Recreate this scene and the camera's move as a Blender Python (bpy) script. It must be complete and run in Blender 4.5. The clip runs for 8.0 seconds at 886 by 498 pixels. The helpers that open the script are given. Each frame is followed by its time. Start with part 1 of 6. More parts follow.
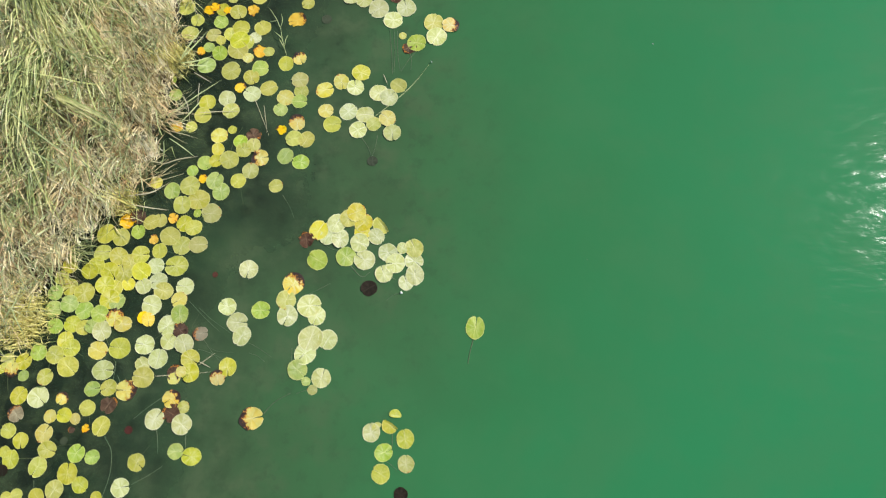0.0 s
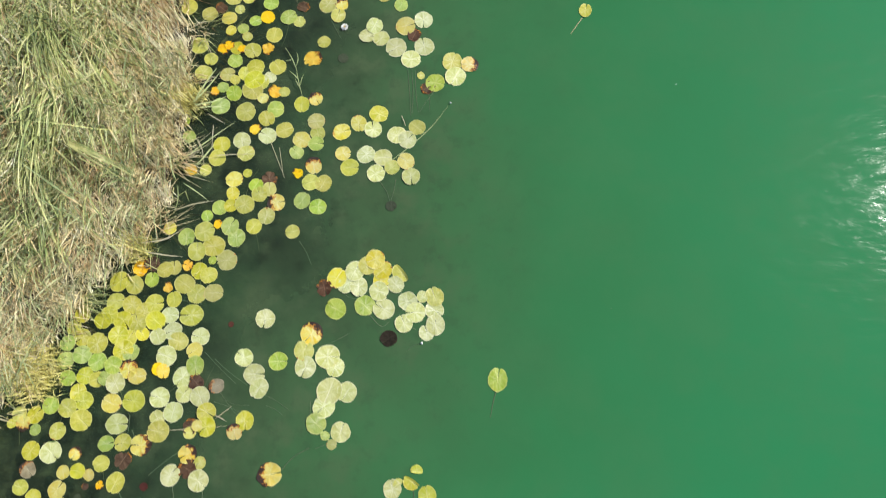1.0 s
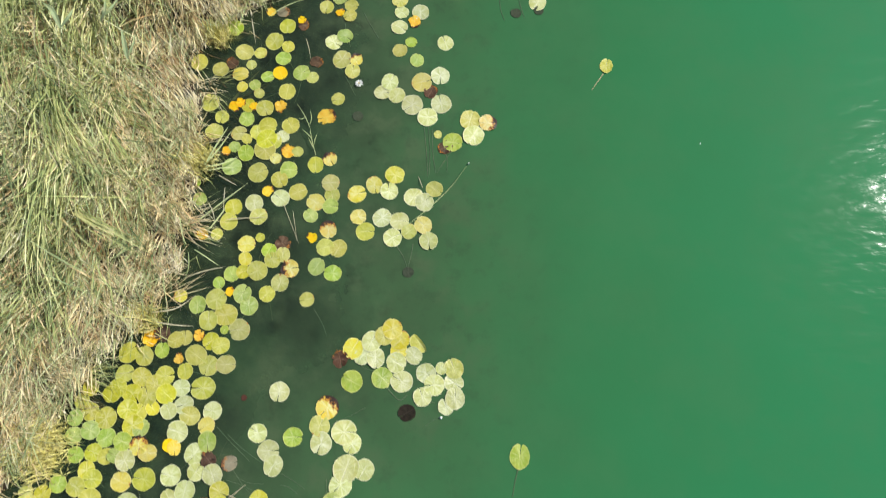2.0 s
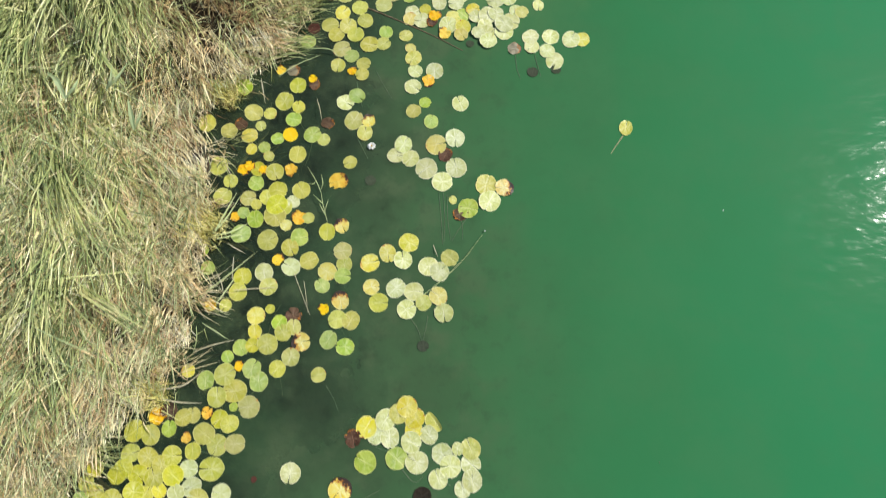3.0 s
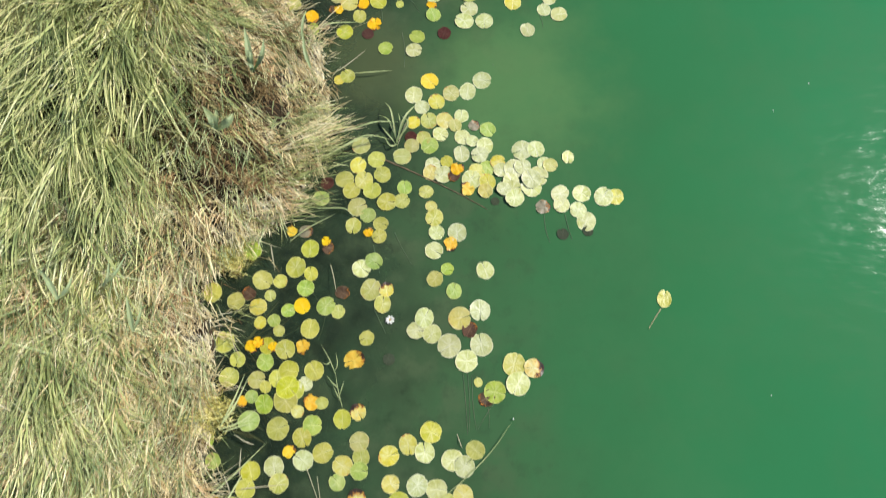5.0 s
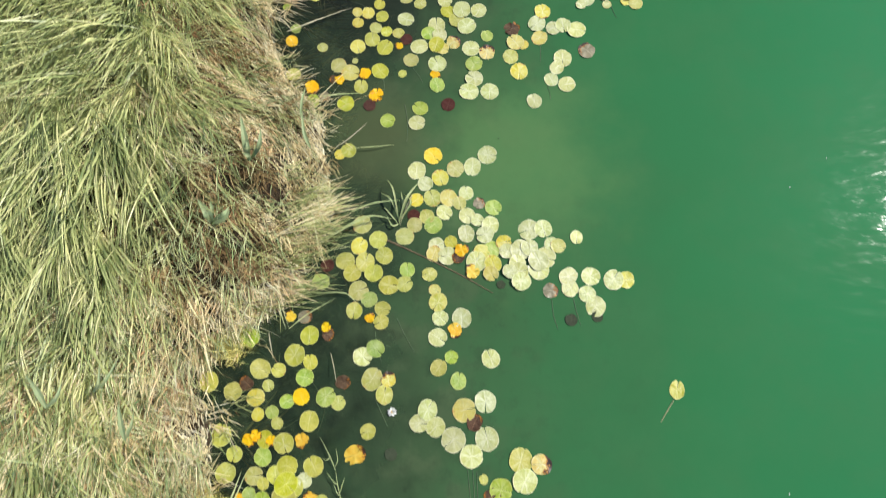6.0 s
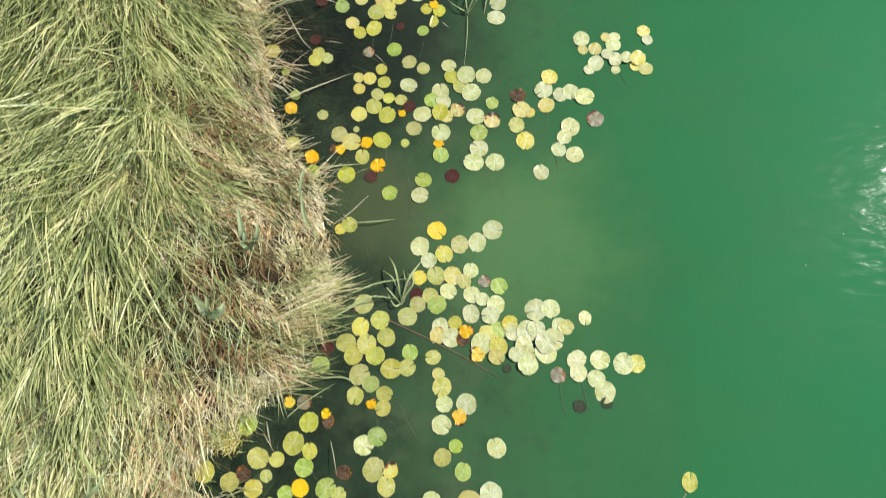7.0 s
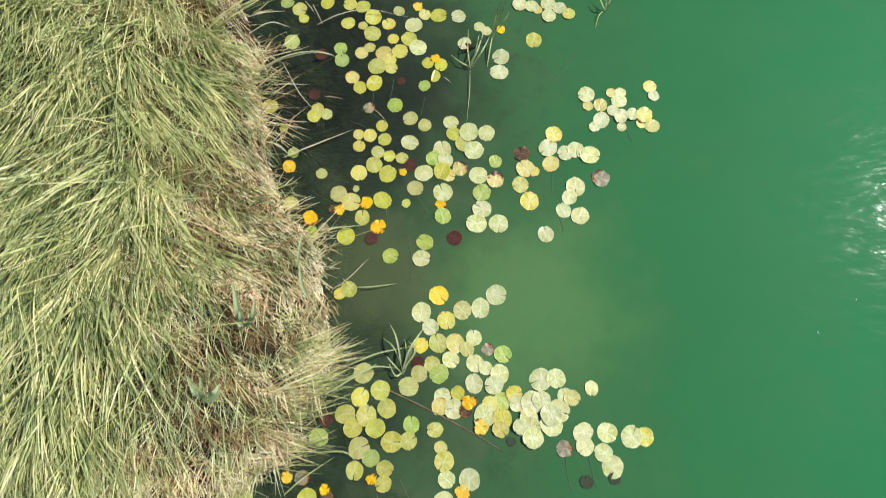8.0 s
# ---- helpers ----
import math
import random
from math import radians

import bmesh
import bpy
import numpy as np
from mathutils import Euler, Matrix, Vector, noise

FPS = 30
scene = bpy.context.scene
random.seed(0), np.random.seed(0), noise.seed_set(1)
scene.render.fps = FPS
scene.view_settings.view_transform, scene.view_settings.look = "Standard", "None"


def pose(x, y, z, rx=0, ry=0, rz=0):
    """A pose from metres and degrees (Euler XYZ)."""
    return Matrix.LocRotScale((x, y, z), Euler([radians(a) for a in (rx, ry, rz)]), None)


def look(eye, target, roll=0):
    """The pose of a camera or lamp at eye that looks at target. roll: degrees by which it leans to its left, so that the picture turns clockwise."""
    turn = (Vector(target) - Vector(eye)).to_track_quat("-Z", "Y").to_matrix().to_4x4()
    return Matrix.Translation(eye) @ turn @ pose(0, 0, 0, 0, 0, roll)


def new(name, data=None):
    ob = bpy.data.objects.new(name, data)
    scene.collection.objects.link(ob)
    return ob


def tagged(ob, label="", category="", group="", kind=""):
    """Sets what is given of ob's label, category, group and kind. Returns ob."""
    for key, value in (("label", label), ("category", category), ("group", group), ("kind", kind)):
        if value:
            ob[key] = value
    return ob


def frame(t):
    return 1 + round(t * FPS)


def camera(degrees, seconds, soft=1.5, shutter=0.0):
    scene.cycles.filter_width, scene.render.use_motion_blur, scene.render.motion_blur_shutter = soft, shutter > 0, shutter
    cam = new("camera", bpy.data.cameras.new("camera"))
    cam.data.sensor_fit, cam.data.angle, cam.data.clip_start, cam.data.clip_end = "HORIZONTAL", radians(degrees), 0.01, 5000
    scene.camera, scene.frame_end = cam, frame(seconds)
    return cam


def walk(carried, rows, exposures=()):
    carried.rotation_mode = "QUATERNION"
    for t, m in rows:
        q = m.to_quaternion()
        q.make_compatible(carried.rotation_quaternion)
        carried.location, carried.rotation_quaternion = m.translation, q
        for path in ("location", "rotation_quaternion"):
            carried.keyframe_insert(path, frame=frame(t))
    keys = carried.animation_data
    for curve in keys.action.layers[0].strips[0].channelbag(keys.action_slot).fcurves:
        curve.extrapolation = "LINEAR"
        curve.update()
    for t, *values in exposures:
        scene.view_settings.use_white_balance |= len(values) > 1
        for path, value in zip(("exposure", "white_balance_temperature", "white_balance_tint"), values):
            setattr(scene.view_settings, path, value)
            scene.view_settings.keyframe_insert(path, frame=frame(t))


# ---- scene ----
cam = camera(74.6, 8.0, soft=1.1, shutter=0.6)
PATH = [
    (0, (0.05, 0.267, 5.161), (0.032, 0.737, 3.217), -2.0),
    (0.5, (-0.078, 0.469, 5.169), (-0.086, 0.934, 3.224), -0.8),
    (1, (-0.155, 0.725, 5.157), (-0.167, 1.191, 3.212), -1.3),
    (1.5, (-0.246, 1.04, 5.148), (-0.256, 1.507, 3.203), -1.1),
    (3, (-0.471, 1.993, 5.134), (-0.482, 2.466, 3.191), -1.1),
    (3.5, (-0.536, 2.37, 5.119), (-0.546, 2.848, 3.177), -1.0),
    (4, (-0.601, 2.776, 5.113), (-0.612, 3.25, 3.17), -1.1),
    (4.5, (-0.674, 3.207, 5.108), (-0.683, 3.689, 3.167), -0.8),
    (6, (-0.697, 4.401, 5.114), (-0.721, 4.881, 3.173), -2.5),
    (6.5, (-0.703, 4.79, 5.113), (-0.732, 5.272, 3.172), -3.1),
    (7, (-0.73, 5.132, 5.116), (-0.757, 5.612, 3.175), -2.8),
    (7.5, (-0.77, 5.449, 5.117), (-0.789, 5.933, 3.176), -1.8),
    (8, (-0.77, 5.69, 5.107), (-0.791, 6.186, 3.169), -2.0),
]
walk(cam, [(t, look(eye, target, roll)) for t, eye, target, roll in PATH])

# ---------------------------------------------------------------- light
SUN_ELEVATION, SUN_AZIMUTH = 45.4, 22.0      # azimuth counted from +x towards +y

world = bpy.data.worlds.new("daylight")
scene.world = world
world.use_nodes = True
wt = world.node_tree
sky = wt.nodes.new("ShaderNodeTexSky")
sky.sky_type, sky.sun_disc = "NISHITA", False
sky.sun_elevation, sky.sun_rotation = radians(SUN_ELEVATION), radians(90 - SUN_AZIMUTH)
wt.nodes["Background"].inputs["Strength"].default_value = 0.10
wt.links.new(sky.outputs[0], wt.nodes["Background"].inputs["Color"])

lamp = bpy.data.lights.new("sun", "SUN")
lamp.energy, lamp.angle, lamp.color = 4.9, radians(0.53), (1.0, 0.955, 0.88)
sun = new("sun", lamp)
se, sa = radians(SUN_ELEVATION), radians(SUN_AZIMUTH)
sun_way = Vector((math.cos(se) * math.cos(sa), math.cos(se) * math.sin(sa), math.sin(se)))
sun.matrix_world = look(sun_way * 60, (0, 0, 0))
scene.view_settings.exposure = 0.0


# ---------------------------------------------------------------- materials
class Nodes:
    """A short way to write node materials."""

    def __init__(self, name):
        self.mat = bpy.data.materials.new(name)
        self.mat.use_nodes = True
        self.tree = self.mat.node_tree
        self.tree.nodes.clear()
        self.out = self.add("ShaderNodeOutputMaterial")

    def add(self, kind, **sets):
        n = self.tree.nodes.new(kind)
        for key, value in sets.items():
            setattr(n, key, value)
        return n

    def put(self, socket, value):
        if isinstance(value, bpy.types.NodeSocket):
            self.tree.links.new(value, socket)
        elif value is not None:
            if isinstance(value, tuple) and len(value) == 3 and socket.type == "RGBA":
                value = (*value, 1.0)
            socket.default_value = value

    def math(self, op, a, b=None, clamp=False):
        n = self.add("ShaderNodeMath", operation=op, use_clamp=clamp)
        self.put(n.inputs[0], a)
        self.put(n.inputs[1], b)
        return n.outputs[0]

    def noise(self, vector, scale, detail=3.0, rough=0.55, out=0):
        n = self.add("ShaderNodeTexNoise")
        self.put(n.inputs["Vector"], vector)
        self.put(n.inputs["Scale"], scale)
        self.put(n.inputs["Detail"], detail)
        self.put(n.inputs["Roughness"], rough)
        return n.outputs[out]

    def ramp(self, value, *stops):
        n = self.add("ShaderNodeValToRGB")
        els = n.color_ramp.elements
        while len(els) < len(stops):
            els.new(0.5)
        for e, (p, c) in zip(els, stops):
            e.position = p
            e.color = (*c, 1.0) if isinstance(c, tuple) else (c, c, c, 1.0)
        self.put(n.inputs[0], value)
        return n.outputs[0]

    def span(self, value, a, b, lo=0.0, hi=1.0):
        n = self.add("ShaderNodeMapRange", interpolation_type="SMOOTHSTEP")
        self.put(n.inputs["Value"], value)
        for key, v in (("From Min", a), ("From Max", b), ("To Min", lo), ("To Max", hi)):
            self.put(n.inputs[key], v)
        return n.outputs[0]

    def mix(self, fac, a, b, blend="MIX"):
        n = self.add("ShaderNodeMix", data_type="RGBA", blend_type=blend)
        self.put(n.inputs[0], fac)
        self.put(n.inputs[6], a)
        self.put(n.inputs[7], b)
        return n.outputs[2]

    def bump(self, height, strength, distance, normal=None):
        n = self.add("ShaderNodeBump")
        self.put(n.inputs["Height"], height)
        self.put(n.inputs["Strength"], strength)
        self.put(n.inputs["Distance"], distance)
        self.put(n.inputs["Normal"], normal)
        return n.outputs[0]

    def surface(self, color, rough=0.5, normal=None, specular=0.5, metal=0.0):
        n = self.add("ShaderNodeBsdfPrincipled")
        self.put(n.inputs["Base Color"], color)
        self.put(n.inputs["Roughness"], rough)
        self.put(n.inputs["Specular IOR Level"], specular)
        self.put(n.inputs["Metallic"], metal)
        self.put(n.inputs["Normal"], normal)
        return n

    def done(self, shader):
        self.tree.links.new(shader.outputs[0], self.out.inputs[0])
        return self.mat


def pad_material(name, inner, outer, vein, brown=0.0, rot=(0.035, 0.018, 0.010), rough=0.44, specular=0.75, wax_sheen=0.50, ageing=0.16, flecks=0.22, vivid=0.86):
    """A floating leaf: whitish rays from the stalk for wax and painted sun sheen, a pale midrib, a pale rim with a
    painted highlight, and rot that eats in from one side by the share brown.
    """
    n = Nodes(name)
    at = n.add("ShaderNodeTexCoord").outputs["Object"]
    rnd = n.add("ShaderNodeObjectInfo").outputs["Random"]
    shift = n.add("ShaderNodeCombineXYZ")
    n.put(shift.inputs[0], n.math("MULTIPLY", rnd, 37.0))
    n.put(shift.inputs[1], n.math("MULTIPLY", rnd, 91.0))

    def moved(vector):
        add = n.add("ShaderNodeVectorMath", operation="ADD")
        n.put(add.inputs[0], vector)
        n.put(add.inputs[1], shift.outputs[0])
        return add.outputs[0]

    def own_share(k):
        return n.math("FRACT", n.math("MULTIPLY", rnd, k))

    here = moved(at)
    sep = n.add("ShaderNodeSeparateXYZ")
    n.put(sep.inputs[0], at)
    far = n.math("SQRT", n.math("ADD", n.math("MULTIPLY", sep.outputs[0], sep.outputs[0]), n.math("MULTIPLY", sep.outputs[1], sep.outputs[1])))
    angle = n.math("ARCTAN2", sep.outputs[1], sep.outputs[0])
    flat = n.add("ShaderNodeVectorMath", operation="MULTIPLY")
    n.put(flat.inputs[0], at)
    n.put(flat.inputs[1], (1.0, 1.0, 0.0))
    ray = n.add("ShaderNodeVectorMath", operation="NORMALIZE")
    n.put(ray.inputs[0], flat.outputs[0])
    spoke = moved(ray.outputs[0])
    rays = n.noise(spoke, 2.6, 3.0, 0.65)
    waver = n.math("MULTIPLY", n.noise(here, 1.8, 2.0), 1.3)
    wave = n.math("ABSOLUTE", n.math("SINE", n.math("ADD", n.math("MULTIPLY", angle, 7.5), waver)))
    veins = n.math("MULTIPLY", n.span(wave, 0.16, 0.0), n.span(far, 0.90, 0.10, 0.03, 0.30))
    rib = n.math("MULTIPLY", n.span(n.math("ABSOLUTE", sep.outputs[1]), 0.065, 0.015), n.span(sep.outputs[0], 0.20, -0.85, 0.85, 0.10))
    mottle = n.noise(here, 0.9, 2.0, 0.5)
    tone = n.mix(n.span(n.math("ADD", n.math("MULTIPLY", mottle, 0.6), n.math("MULTIPLY", rays, 0.4)), 0.38, 0.62), inner, outer)
    tone = n.mix(n.math("MAXIMUM", veins, rib), tone, vein)
    # wax and painted-in sheen: whitish rays that start at the stalk and thin out towards the rim
    pale_rays = n.math("MULTIPLY", n.span(n.math("ADD", n.math("MULTIPLY", rays, 0.72), n.math("MULTIPLY", n.noise(here, 3.2, 4.0, 0.7), 0.28)), 0.42, 0.64), n.span(far, 1.05, 0.15, 0.22, 1.0))
    pale_rays = n.math("MULTIPLY", pale_rays, n.math("ADD", n.math("MULTIPLY", own_share(11.3), 0.75), 0.35))
    tone = n.mix(n.math("MULTIPLY", pale_rays, wax_sheen), tone, (0.82, 0.84, 0.60))
    age = n.math("MULTIPLY", n.span(n.noise(here, 1.4, 3.0, 0.6), 0.50, 0.66), n.span(far, 0.45, 0.95, 0.0, ageing))
    tone = n.mix(age, tone, (0.62, 0.46, 0.05))
    # pale rim; its bright edge highlight is mixed into the colour
    tone = n.mix(n.math("MULTIPLY", n.span(far, 0.90, 0.97), 0.60), tone, vein)
    own = n.add("ShaderNodeHueSaturation")
    n.put(own.inputs["Hue"], n.math("ADD", n.math("MULTIPLY", rnd, 0.022), 0.490))
    n.put(own.inputs["Saturation"], n.math("ADD", n.math("MULTIPLY", own_share(7.3), 0.20), vivid))
    n.put(own.inputs["Value"], n.math("ADD", n.math("MULTIPLY", own_share(3.7), 0.26), 0.80))
    n.put(own.inputs["Color"], tone)
    tone = own.outputs[0]
    grain = n.noise(here, 7.5, 5.0, 0.75)
    tone = n.mix(n.span(grain, 0.52, 0.72, 0.0, 0.40), tone, vein)
    tone = n.mix(n.span(grain, 0.46, 0.30, 0.0, 0.30), tone, n.mix(0.5, inner, (0.20, 0.15, 0.02)))
    speck = n.span(n.noise(here, 11.0, 2.0, 0.7), 0.70, 0.75, 0.0, flecks)
    tone = n.mix(speck, tone, (0.24, 0.15, 0.03))
    if brown > 0:
        side = n.math("MULTIPLY", n.math("SUBTRACT", far, sep.outputs[0]), 0.21)
        eat = n.math("ADD", n.math("MULTIPLY", n.noise(here, 2.6, 4.0, 0.65), 0.75), side)
        edge = 0.98 - 0.62 * brown
        tone = n.mix(n.span(eat, edge - 0.06, edge), tone, (0.46, 0.18, 0.02))
        tone = n.mix(n.span(eat, edge, edge + 0.04), tone, rot)
    relief = n.math("SUBTRACT", n.noise(here, 2.2, 2.0), n.math("MULTIPLY", n.math("MAXIMUM", veins, rib), 0.4))
    normal = n.bump(relief, 0.16, 0.04)
    wet = n.span(n.noise(here, 3.0, 3.0), 0.35, 0.65, rough - 0.10, rough + 0.10)
    body = n.surface(tone, wet, normal, specular)
    n.put(body.inputs["Coat Weight"], 0.25 * specular)      # wax and wetness
    n.put(body.inputs["Coat Roughness"], 0.42)
    return n.done(body)


PADS = {
    "lime": pad_material("lily_pad_lime", (0.415, 0.425, 0.015), (0.53, 0.515, 0.040), (0.68, 0.68, 0.22), wax_sheen=0.44),
    "green": pad_material("lily_pad_green", (0.26, 0.39, 0.024), (0.38, 0.49, 0.055), (0.60, 0.66, 0.22), wax_sheen=0.40),
    # pale: sun sheen painted in as a whiter base and stronger rays
    "pale": pad_material("lily_pad_pale", (0.46, 0.50, 0.125), (0.58, 0.615, 0.255), (0.77, 0.78, 0.50), rough=0.46, specular=0.95, wax_sheen=0.75),
    "olive": pad_material("lily_pad_olive", (0.40, 0.42, 0.055), (0.50, 0.50, 0.115), (0.66, 0.65, 0.30), brown=0.22, ageing=0.35),
    "yellow": pad_material("lily_pad_yellow", (0.60, 0.52, 0.045), (0.60, 0.555, 0.115), (0.77, 0.72, 0.34), brown=0.26, ageing=0.45, wax_sheen=0.45, vivid=0.90),
    "spotted": pad_material("lily_pad_spotted", (0.68, 0.50, 0.045), (0.63, 0.57, 0.13), (0.78, 0.70, 0.32), brown=0.60),
    "amber": pad_material("lily_pad_amber", (0.84, 0.50, 0.018), (0.85, 0.58, 0.055), (0.88, 0.70, 0.20), brown=0.16, wax_sheen=0.25, vivid=0.96, specular=0.45),
    "orange": pad_material("lily_pad_orange", (0.80, 0.43, 0.014), (0.78, 0.54, 0.060), (0.86, 0.62, 0.12), brown=0.47, wax_sheen=0.08, ageing=0.0, vivid=0.96, specular=0.4),
    "brown": pad_material("lily_pad_brown", (0.055, 0.026, 0.014), (0.11, 0.056, 0.030), (0.24, 0.14, 0.08), brown=0.40, rough=0.6, specular=0.2, wax_sheen=0.10, ageing=0.0),
    "withered": pad_material("lily_pad_withered", (0.20, 0.17, 0.09), (0.30, 0.26, 0.15), (0.46, 0.42, 0.28), brown=0.52, rough=0.55, wax_sheen=0.15, ageing=0.0),
    "dark": pad_material("sunken_leaf_dark", (0.046, 0.062, 0.036), (0.052, 0.070, 0.040), (0.055, 0.074, 0.042), rough=0.7, specular=0.1, wax_sheen=0.05, ageing=0.0),
    "red": pad_material("sunken_leaf_red", (0.062, 0.020, 0.016), (0.088, 0.028, 0.021), (0.10, 0.040, 0.030), rough=0.7, specular=0.1, wax_sheen=0.03, ageing=0.0),
    "awash": pad_material("rotten_leaf_black", (0.014, 0.012, 0.008), (0.026, 0.018, 0.012), (0.04, 0.03, 0.02), rough=0.7, specular=0.1, wax_sheen=0.03, ageing=0.0),
}
PADS["folded"] = PADS["lime"]


def blade_material(name, stops, rough=0.5, glow=0.25, specular=0.35, rust=0.0, bleach=0.45):
    """Grass: each blade takes its tone from the ramp, with streaks along the stand that paint in the shade between
    locks; some light passes through.
    """
    n = Nodes(name)
    geo = n.add("ShaderNodeNewGeometry")
    island, place = geo.outputs["Random Per Island"], geo.outputs["Position"]
    patch = n.noise(place, 2.6, 3.0)
    along = n.add("ShaderNodeMapping")      # noise drawn out along the shore, as the locks lie
    n.put(along.inputs["Vector"], place)
    n.put(along.inputs["Scale"], (1.0, 0.35, 1.0))
    lock_shade = n.noise(along.outputs[0], 11.0, 2.0, 0.5)
    pick = n.math("ADD", n.math("MULTIPLY", island, 0.46), n.math("MULTIPLY", n.span(patch, 0.34, 0.66), 0.26))
    # darker and lighter bands: shade in the valleys between locks, put into the tone
    pick = n.math("ADD", pick, n.math("MULTIPLY", n.span(lock_shade, 0.36, 0.64), 0.28))
    tone = n.ramp(pick, *stops)
    tone = n.mix(n.span(n.noise(place, 38.0, 2.0), 0.45, 0.75, 0.0, bleach), tone, (0.62, 0.52, 0.26))
    if rust:
        tone = n.mix(n.math("MULTIPLY", n.span(n.noise(place, 3.2, 4.0, 0.65), 0.50, 0.64), rust), tone, (0.62, 0.375, 0.19))
    body = n.surface(tone, rough, None, specular)
    thin = n.add("ShaderNodeBsdfTranslucent")
    n.put(thin.inputs["Color"], tone)
    both = n.add("ShaderNodeMixShader")
    n.put(both.inputs[0], glow)
    n.tree.links.new(body.outputs[0], both.inputs[1])
    n.tree.links.new(thin.outputs[0], both.inputs[2])
    return n.done(both)


SEDGE = blade_material("sedge", ((0.0, (0.060, 0.096, 0.040)), (0.20, (0.175, 0.245, 0.092)), (0.44, (0.39, 0.46, 0.175)), (0.72, (0.65, 0.66, 0.300)), (1.0, (0.88, 0.81, 0.47))), 0.40, 0.12, 0.45, 0.0, 0.32)
STRAW = blade_material("straw", ((0.0, (0.075, 0.045, 0.020)), (0.14, (0.28, 0.19, 0.085)), (0.32, (0.68, 0.55, 0.29)), (0.56, (0.90, 0.79, 0.49)), (1.0, (0.95, 0.91, 0.72))), 0.45, 0.08, 0.45, 0.60)
BLEACHED = blade_material("bleached_straw", ((0.0, (0.30, 0.24, 0.14)), (0.25, (0.72, 0.63, 0.41)), (0.6, (0.91, 0.85, 0.62)), (1.0, (0.95, 0.93, 0.80))), 0.45, 0.08, 0.45)
OLD_STRAW = blade_material("old_straw", ((0.0, (0.035, 0.022, 0.010)), (0.28, (0.11, 0.070, 0.030)), (0.5, (0.23, 0.160, 0.070)), (0.75, (0.40, 0.300, 0.140)), (1.0, (0.72, 0.58, 0.34))), 0.5, 0.06, 0.35, 0.55, 0.12)
BLUE_SEDGE = blade_material("blue_sedge", ((0.0, (0.050, 0.095, 0.040)), (0.28, (0.18, 0.275, 0.120)), (0.52, (0.44, 0.53, 0.27)), (1.0, (0.88, 0.85, 0.56))), 0.40, 0.10, 0.45)
MOSS = blade_material("yellow_moss", ((0.0, (0.50, 0.46, 0.12)), (0.5, (0.72, 0.67, 0.24)), (1.0, (0.86, 0.82, 0.45))), 0.6, 0.15, 0.3)
SHOOT = blade_material("reed_shoot_leaf", ((0.0, (0.36, 0.47, 0.24)), (0.5, (0.43, 0.54, 0.29)), (1.0, (0.50, 0.60, 0.34))), 0.42, 0.3)
REED = blade_material("reed_leaf", ((0.0, (0.40, 0.50, 0.22)), (0.5, (0.50, 0.58, 0.28)), (1.0, (0.60, 0.66, 0.36))), 0.45, 0.25)
DRY_REED = blade_material("dry_reed", ((0.0, (0.42, 0.38, 0.24)), (1.0, (0.62, 0.57, 0.42))), 0.5, 0.05)


def thatch_material():
    n = Nodes("thatch")
    place = n.add("ShaderNodeNewGeometry").outputs["Position"]
    fine = n.noise(place, 60.0, 4.0, 0.7)
    broad = n.noise(place, 2.3, 4.0, 0.6)
    tone = n.ramp(n.math("ADD", n.math("MULTIPLY", fine, 0.7), n.math("MULTIPLY", broad, 0.3)),
                  (0.30, (0.014, 0.011, 0.008)), (0.52, (0.050, 0.036, 0.022)), (0.70, (0.15, 0.105, 0.060)))
    away = n.add("ShaderNodeSeparateXYZ")
    n.put(away.inputs[0], place)
    turf = n.math("MAXIMUM", n.span(n.noise(place, 0.9, 3.0), 0.50, 0.62, 0.0, 0.5), n.span(away.outputs[0], -5.0, -8.0, 0.0, 0.85))
    tone = n.mix(turf, tone, n.mix(n.span(broad, 0.35, 0.65), (0.085, 0.12, 0.040), (0.21, 0.22, 0.085)))
    return n.done(n.surface(tone, 0.85, n.bump(fine, 0.8, 0.03), 0.2))


def lakebed_material():
    """Marl and mud: pale marl in the open shallows, dark weed and peat along the shore."""
    n = Nodes("lakebed")
    place = n.add("ShaderNodeNewGeometry").outputs["Position"]
    broad = n.noise(place, 0.8, 4.0, 0.6)
    fine = n.noise(place, 7.0, 5.0, 0.65)
    deep = n.add("ShaderNodeSeparateXYZ")
    n.put(deep.inputs[0], place)
    peat = n.span(n.math("ADD", deep.outputs[2], n.math("MULTIPLY", n.math("SUBTRACT", broad, 0.5), 0.9)), -0.80, -0.45)
    bank = n.add("ShaderNodeVectorMath", operation="DISTANCE")     # the pale shoal off the point
    n.put(bank.inputs[0], place)
    n.put(bank.inputs[1], (0.15, 6.45, -0.8))
    shoal = n.math("MULTIPLY", n.span(n.math("ADD", bank.outputs["Value"], n.math("MULTIPLY", n.math("SUBTRACT", fine, 0.5), 0.7)), 1.15, 0.25), 0.9)
    tone = n.mix(n.span(fine, 0.35, 0.7), (0.10, 0.20, 0.08), (0.16, 0.27, 0.11))
    tone = n.mix(peat, tone, n.mix(n.span(fine, 0.4, 0.65), (0.040, 0.046, 0.030), (0.13, 0.125, 0.075)))
    tone = n.mix(shoal, tone, n.mix(n.span(fine, 0.35, 0.7), (0.50, 0.48, 0.28), (0.68, 0.66, 0.42)))
    return n.done(n.surface(tone, 0.9, n.bump(fine, 0.6, 0.04), 0.2))


